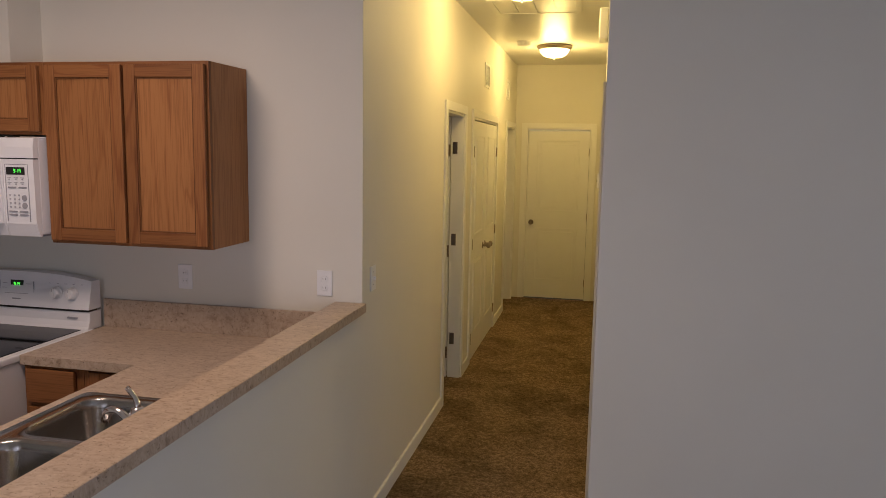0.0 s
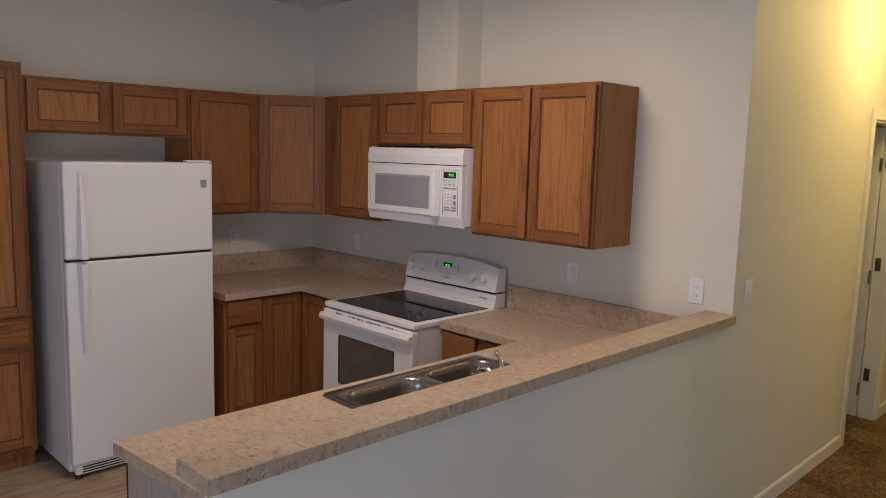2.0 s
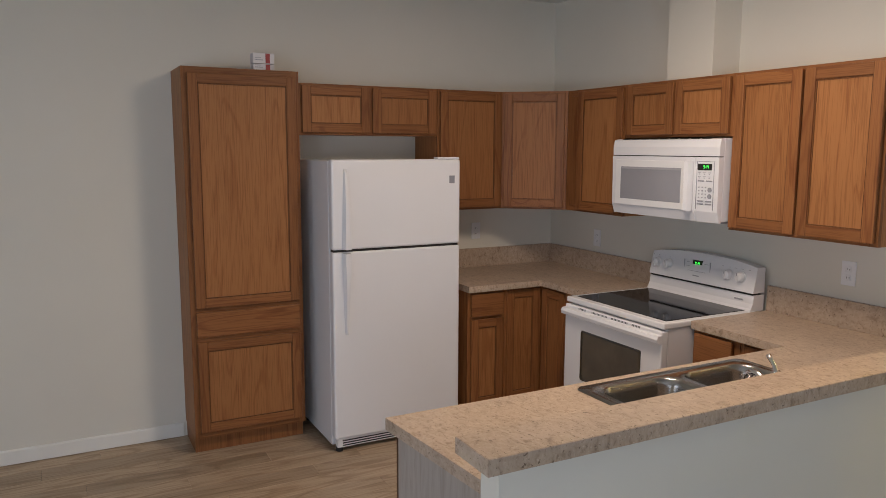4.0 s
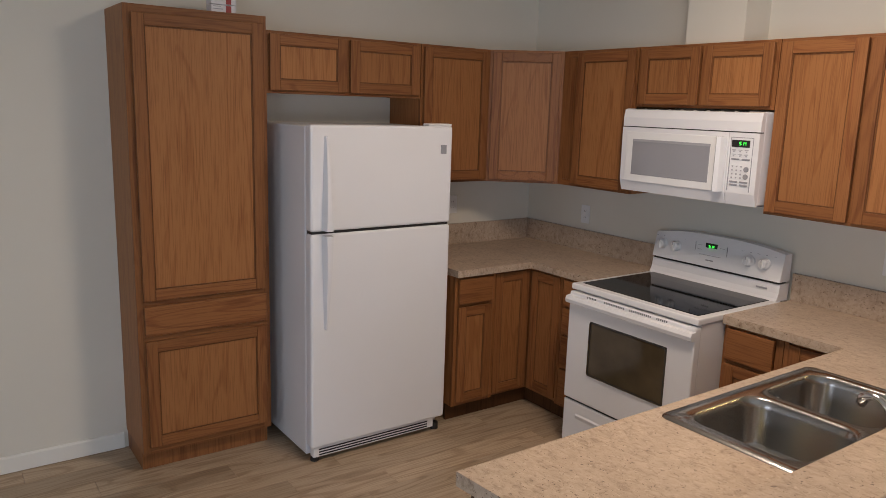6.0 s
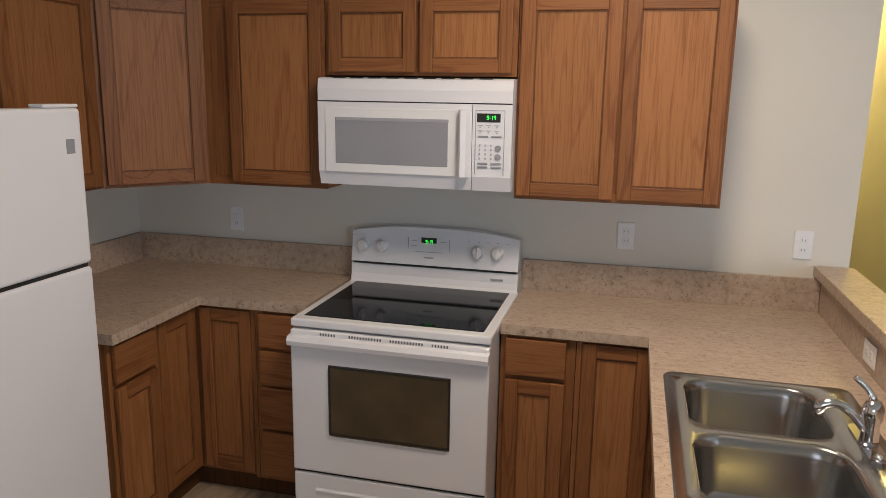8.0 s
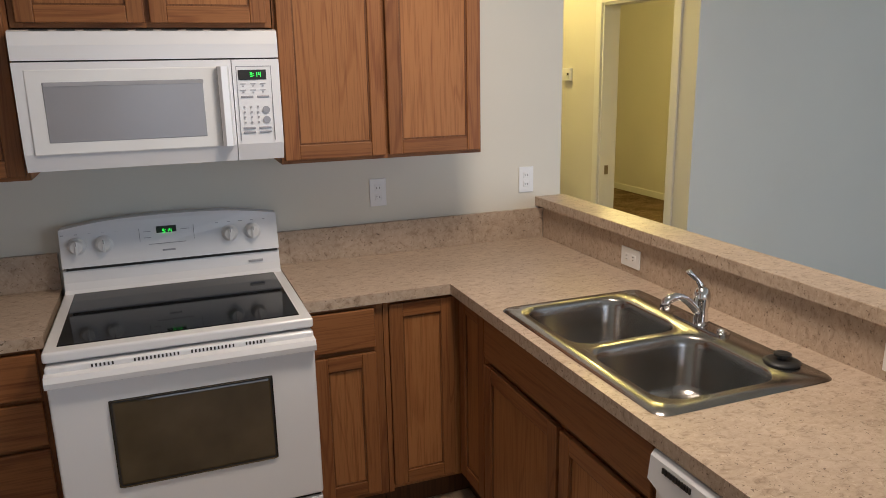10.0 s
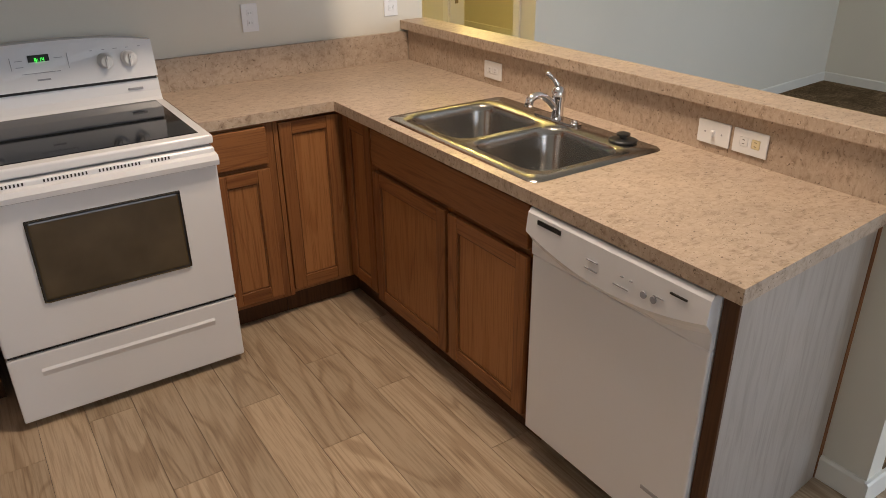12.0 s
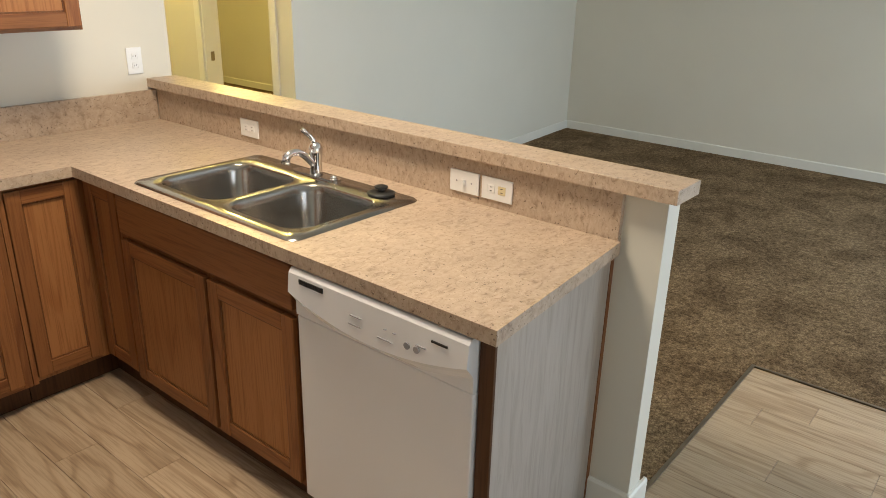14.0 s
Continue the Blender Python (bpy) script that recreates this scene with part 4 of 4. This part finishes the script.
DECK = make_sink()
fx, fy = 1.845, -1.29
c = thing("faucet", fx, fy, DECK, "chrome single-lever kitchen faucet on the sink deck", "faucet")
bm = bmesh.new()
prism(bm, rounded(fx - 0.026, fx + 0.026, fy - 0.125, fy + 0.125, 0.024), DECK, DECK + 0.008, 2)
part("base_plate", bm, CHROME, c)
part("body", lathe(bmesh.new(), [(0.026, 0.008), (0.024, 0.02), (0.022, 0.06), (0.027, 0.085), (0.028, 0.11), (0.02, 0.128), (0.006, 0.134)], (fx, fy, DECK), "z", 20), CHROME, c, smooth=True)
sp = [(fx - 0.01 - 0.115 * s, fy + 0.02 * s, DECK + 0.045 + 0.062 * math.sin(s * 2.2)) for s in [i / 9 for i in range(10)]]
sp.append((sp[-1][0] - 0.008, sp[-1][1], sp[-1][2] - 0.03))
part("spout", tube(bmesh.new(), sp, [0.016, 0.015, 0.0145, 0.014, 0.0135, 0.013, 0.013, 0.014, 0.0155, 0.017, 0.016]), CHROME, c, smooth=True)
part("lever", tube(bmesh.new(), [(fx, fy, DECK + 0.12), (fx - 0.004, fy + 0.006, DECK + 0.14), (fx - 0.016, fy + 0.012, DECK + 0.158), (fx - 0.034, fy + 0.016, DECK + 0.174), (fx - 0.048, fy + 0.018, DECK + 0.188)], [0.013, 0.010, 0.008, 0.0085, 0.009]), CHROME, c, smooth=True)
part("cap", lathe(bmesh.new(), [(0.017, 0.008), (0.014, 0.018), (0.005, 0.022)], (fx, fy - 0.10, DECK), "z", 14), CHROME, c, smooth=True)
c.scale = (0.9, 0.9, 0.9)
c = thing("sink_stopper", 1.845, -1.605, DECK, "black rubber sink stopper lying on the sink rim", "stopper")
part("disc", lathe(bmesh.new(), [(0.045, 0.0), (0.047, 0.008), (0.036, 0.014), (0.03, 0.016)], (1.845, -1.605, DECK), "z", 24), RUBBER, c, smooth=True)
part("knob", lathe(bmesh.new(), [(0.012, 0.016), (0.012, 0.026), (0.022, 0.030), (0.022, 0.038), (0.015, 0.041)], (1.845, -1.605, DECK), "z", 18), RUBBER, c)

c.scale = (1.0, 1.0, 0.72)


# ---- outlets and switches ----
def outlet(F, u, w, flat=False, switch=False, ivory=False, big=1.0):
    x, y = place(F, u)
    c = thing("light_switch" if switch else "outlet", x, y, w, ("white toggle light switch on the wall" if not flat else "white toggle switch set sideways in the backsplash") if switch else ("white double outlet set sideways in the backsplash" if flat else "white double outlet on the wall"), "switch" if switch else "outlet", "" if switch else "outlets")
    a, b = (0.058, 0.036) if flat else (0.036, 0.058)
    part("plate", cube((u - a, 0.0005, w - b), (u + a, 0.006, w + b), 0.002), WHITE_PLASTIC, c, F=F)
    if switch:
        part("toggle", cube((u - 0.005, 0.004, w - 0.010), (u + 0.005, 0.017, w + 0.008), 0.002), WHITE_PLASTIC, c, F=F)
    for s in (-1, 1):
        du, dw = (s * 0.02, 0) if flat else (0, s * 0.02)
        if switch:
            q = lathe(bmesh.new(), [(0.003, 0.0055), (0.003, 0.0068)], (0, 0, 0), "y", 8)
            bmesh.ops.translate(q, vec=(u + du * 1.5, 0, w + dw * 1.5), verts=q.verts)
            part("screw", q, GREY_PRINT, c, F=F)
            continue
        r = part("receptacle", cube((u + du - 0.014, 0.004, w + dw - 0.014), (u + du + 0.014, 0.0075, w + dw + 0.014), 0.003), IVORY if ivory and s == 1 else WHITE_PLASTIC, c, F=F)
        for k in (-0.006, 0.006):
            p0 = (u + du - 0.004, 0.007, w + dw + k - 0.001) if flat else (u + du + k - 0.001, 0.007, w + dw - 0.004)
            p1 = (u + du + 0.004, 0.0079, w + dw + k + 0.001) if flat else (u + du + k + 0.001, 0.0079, w + dw + 0.004)
            part("slot", cube(p0, p1), DARK, r, F=F)


outlet(NW, 1.225, 1.168)
outlet(NW, 1.92, 1.174)
outlet(NW, -0.62, 1.138)
outlet(WW, -0.66, 1.165)
BS = facing(2.0, 0, "-x")
outlet(BS, 0.713, 0.967, True)
outlet(BS, 1.829, 0.967, True, True)
outlet(BS, 1.957, 0.967, True, False, True)
HL = facing(HALL_L, 0, "+x")
outlet(HL, 0.15, 1.182, False, True)

# ---- hall fixtures ----
for x, y in ((2.61, 1.49), (2.63, 4.27), (4.4, 2.9)):
    c = thing("ceiling_lamp", x, y, CEIL_Z, "lit opal glass dome ceiling lamp with a bronze rim", "lamp", "ceiling lamps")
    part("rim", lathe(bmesh.new(), [(0.165, 0.0), (0.172, -0.012), (0.16, -0.03), (0.15, -0.04), (0.135, -0.034)], (x, y, CEIL_Z), "z", 36), NICKEL, c, "aged bronze rim", smooth=True)
    d = part("dome", lathe(bmesh.new(), [(0.145, -0.036), (0.135, -0.062), (0.11, -0.09), (0.07, -0.108), (0.02, -0.115)], (x, y, CEIL_Z), "z", 36), LAMPGLASS, c, "glowing opal glass dome", smooth=True)
    d.visible_shadow = False
    part("finial", lathe(bmesh.new(), [(0.008, -0.115), (0.01, -0.122), (0.004, -0.13)], (x, y, CEIL_Z), "z", 10), NICKEL, c)


c = thing("ceiling_light", 1.25, -1.5, CEIL_Z, "square white flush kitchen ceiling light", "lamp")
part("frame", cube((0.97, -2.02, CEIL_Z - 0.055), (1.53, -1.22, CEIL_Z - 0.0005), 0.006), WHITE_PLASTIC, c)
part("diffuser", cube((0.99, -1.76, CEIL_Z - 0.06), (1.51, -1.24, CEIL_Z - 0.056)), DIFFUSER, c, "glowing diffuser")


def wall_vent(y, z):
    c = thing("wall_vent", HALL_L, y, z, "white louvred air vent high on the hall wall", "vent", "hall vents")
    a, b = 0.11, 0.085
    part("frame", boxes(((HALL_L + 0.0005, y - a - 0.02, z - b - 0.02), (HALL_L + 0.008, y - a, z + b + 0.02)), ((HALL_L + 0.0005, y + a, z - b - 0.02), (HALL_L + 0.008, y + a + 0.02, z + b + 0.02)), ((HALL_L + 0.0005, y - a, z - b - 0.02), (HALL_L + 0.008, y + a, z - b)), ((HALL_L + 0.0005, y - a, z + b), (HALL_L + 0.008, y + a, z + b + 0.02))), TRIM, c)
    part("backing", cube((HALL_L + 0.0005, y - a, z - b), (HALL_L + 0.002, y + a, z + b)), DARK, c)
    for i in range(10):
        yy = y - a + 0.011 + i * 0.022
        part("slat", cube((HALL_L + 0.002, yy - 0.003, z - b), (HALL_L + 0.0035, yy + 0.003, z + b)), TRIM, c)


wall_vent(3.50, 2.44)
wall_vent(4.98, 2.44)
c = thing("ceiling_vent", 2.62, 2.08, CEIL_Z, "white return air grille in the hall ceiling", "vent")
part("frame", boxes(((2.30, 2.02, CEIL_Z - 0.01), (2.94, 2.05, CEIL_Z - 0.0005)), ((2.30, 2.52, CEIL_Z - 0.01), (2.94, 2.55, CEIL_Z - 0.0005)), ((2.30, 2.05, CEIL_Z - 0.01), (2.34, 2.52, CEIL_Z - 0.0005)), ((2.90, 2.05, CEIL_Z - 0.01), (2.94, 2.52, CEIL_Z - 0.0005)), bevel=0.002), TRIM, c)
for i in range(4):
    part("panel", cube((2.345 + i * 0.139, 2.055, CEIL_Z - 0.006), (2.478 + i * 0.139, 2.515, CEIL_Z - 0.0005)), TRIM, c)
c = thing("smoke_alarm", 2.365, 3.98, CEIL_Z, "round white smoke alarm on the hall ceiling", "smoke alarm")
part("base", lathe(bmesh.new(), [(0.07, -0.0005), (0.07, -0.012)], (2.365, 3.98, CEIL_Z), "z", 28), WHITE_PLASTIC, c)
part("cover", lathe(bmesh.new(), [(0.062, -0.0125), (0.06, -0.035), (0.04, -0.042)], (2.365, 3.98, CEIL_Z), "z", 28), WHITE_PLASTIC, c)
c = thing("door_chime", HALL_R, 1.5, 2.50, "white door chime box high on the hall wall", "chime")
part("cover", cube((HALL_R - 0.055, 1.41, 2.44), (HALL_R - 0.0005, 1.59, 2.62), 0.012, 3), WHITE_PLASTIC, c)
part("slot", cube((HALL_R - 0.0565, 1.44, 2.50), (HALL_R - 0.054, 1.56, 2.506)), GREY_PRINT, c)
c = thing("thermostat", HALL_R, 1.70, 1.60, "small white thermostat on the hall wall", "thermostat")
part("case", cube((HALL_R - 0.028, 1.65, 1.56), (HALL_R - 0.0005, 1.75, 1.65), 0.006, 3), WHITE_PLASTIC, c)
part("dial", cube((HALL_R - 0.031, 1.66, 1.60), (HALL_R - 0.027, 1.68, 1.615)), DARK, c)

# ---- boxes on the pantry ----
for z, w, mat in ((2.1805, 0.04, CARD), (2.2215, 0.06, CARD)):
    c = thing("small_box", FW + 0.27, -2.19, z, "small white and red cardboard box on the pantry", "box", "boxes on the pantry")
    part("carton", cube((FW + 0.22, -2.29, z), (FW + 0.29, -2.17, z + w - 0.002), 0.001), mat, c)
    part("stripe", cube((FW + 0.2905, -2.22, z + 0.002), (FW + 0.2915, -2.195, z + w - 0.004)), RED, c, "dark red stripe")
    part("print", boxes(((FW + 0.2905, -2.28, z + 0.018), (FW + 0.2915, -2.235, z + 0.022)), ((FW + 0.2905, -2.28, z + 0.03), (FW + 0.2915, -2.245, z + 0.033))), GREY_PRINT, c)

# ---- plank floor ----
pf = thing("plank_floor", 0.0, 0.0, 0.0, "greige wood-look vinyl plank floor", "floor", "", "structure")
PW, PL = 0.1524, 0.94
shared = {}


def plank(x, ya, yb):
    key = round(yb - ya, 4)
    if key not in shared:
        bm = cube((0.0006, 0.0006, -0.011), (PW - 0.0006, key - 0.0006, 0.0), 0.0008, 1)
        me = bpy.data.meshes.new("plank")
        bm.to_mesh(me)
        bm.free()
        me.materials.append(PLANK)
        shared[key] = me
    ob = new("plank", shared[key])
    ob.location = (x, ya, 0)
    ob.parent = pf


shift_at = (0.0, 0.42, 0.71, 0.2, 0.58)
row = 0
x = FW
while x < 3.25 - 1e-3:
    end = 0.0 if x < 2.0 else -2.49
    ya = -6.0 - round(shift_at[row % 5] * PL, 3) + (0.1 if row % 2 else 0)
    while ya < end - 1e-3:
        a, b = max(ya, -6.0), min(ya + PL, end)
        if b - a > 0.02:
            plank(x, a, b)
        ya += PL
    x += PW
    row += 1
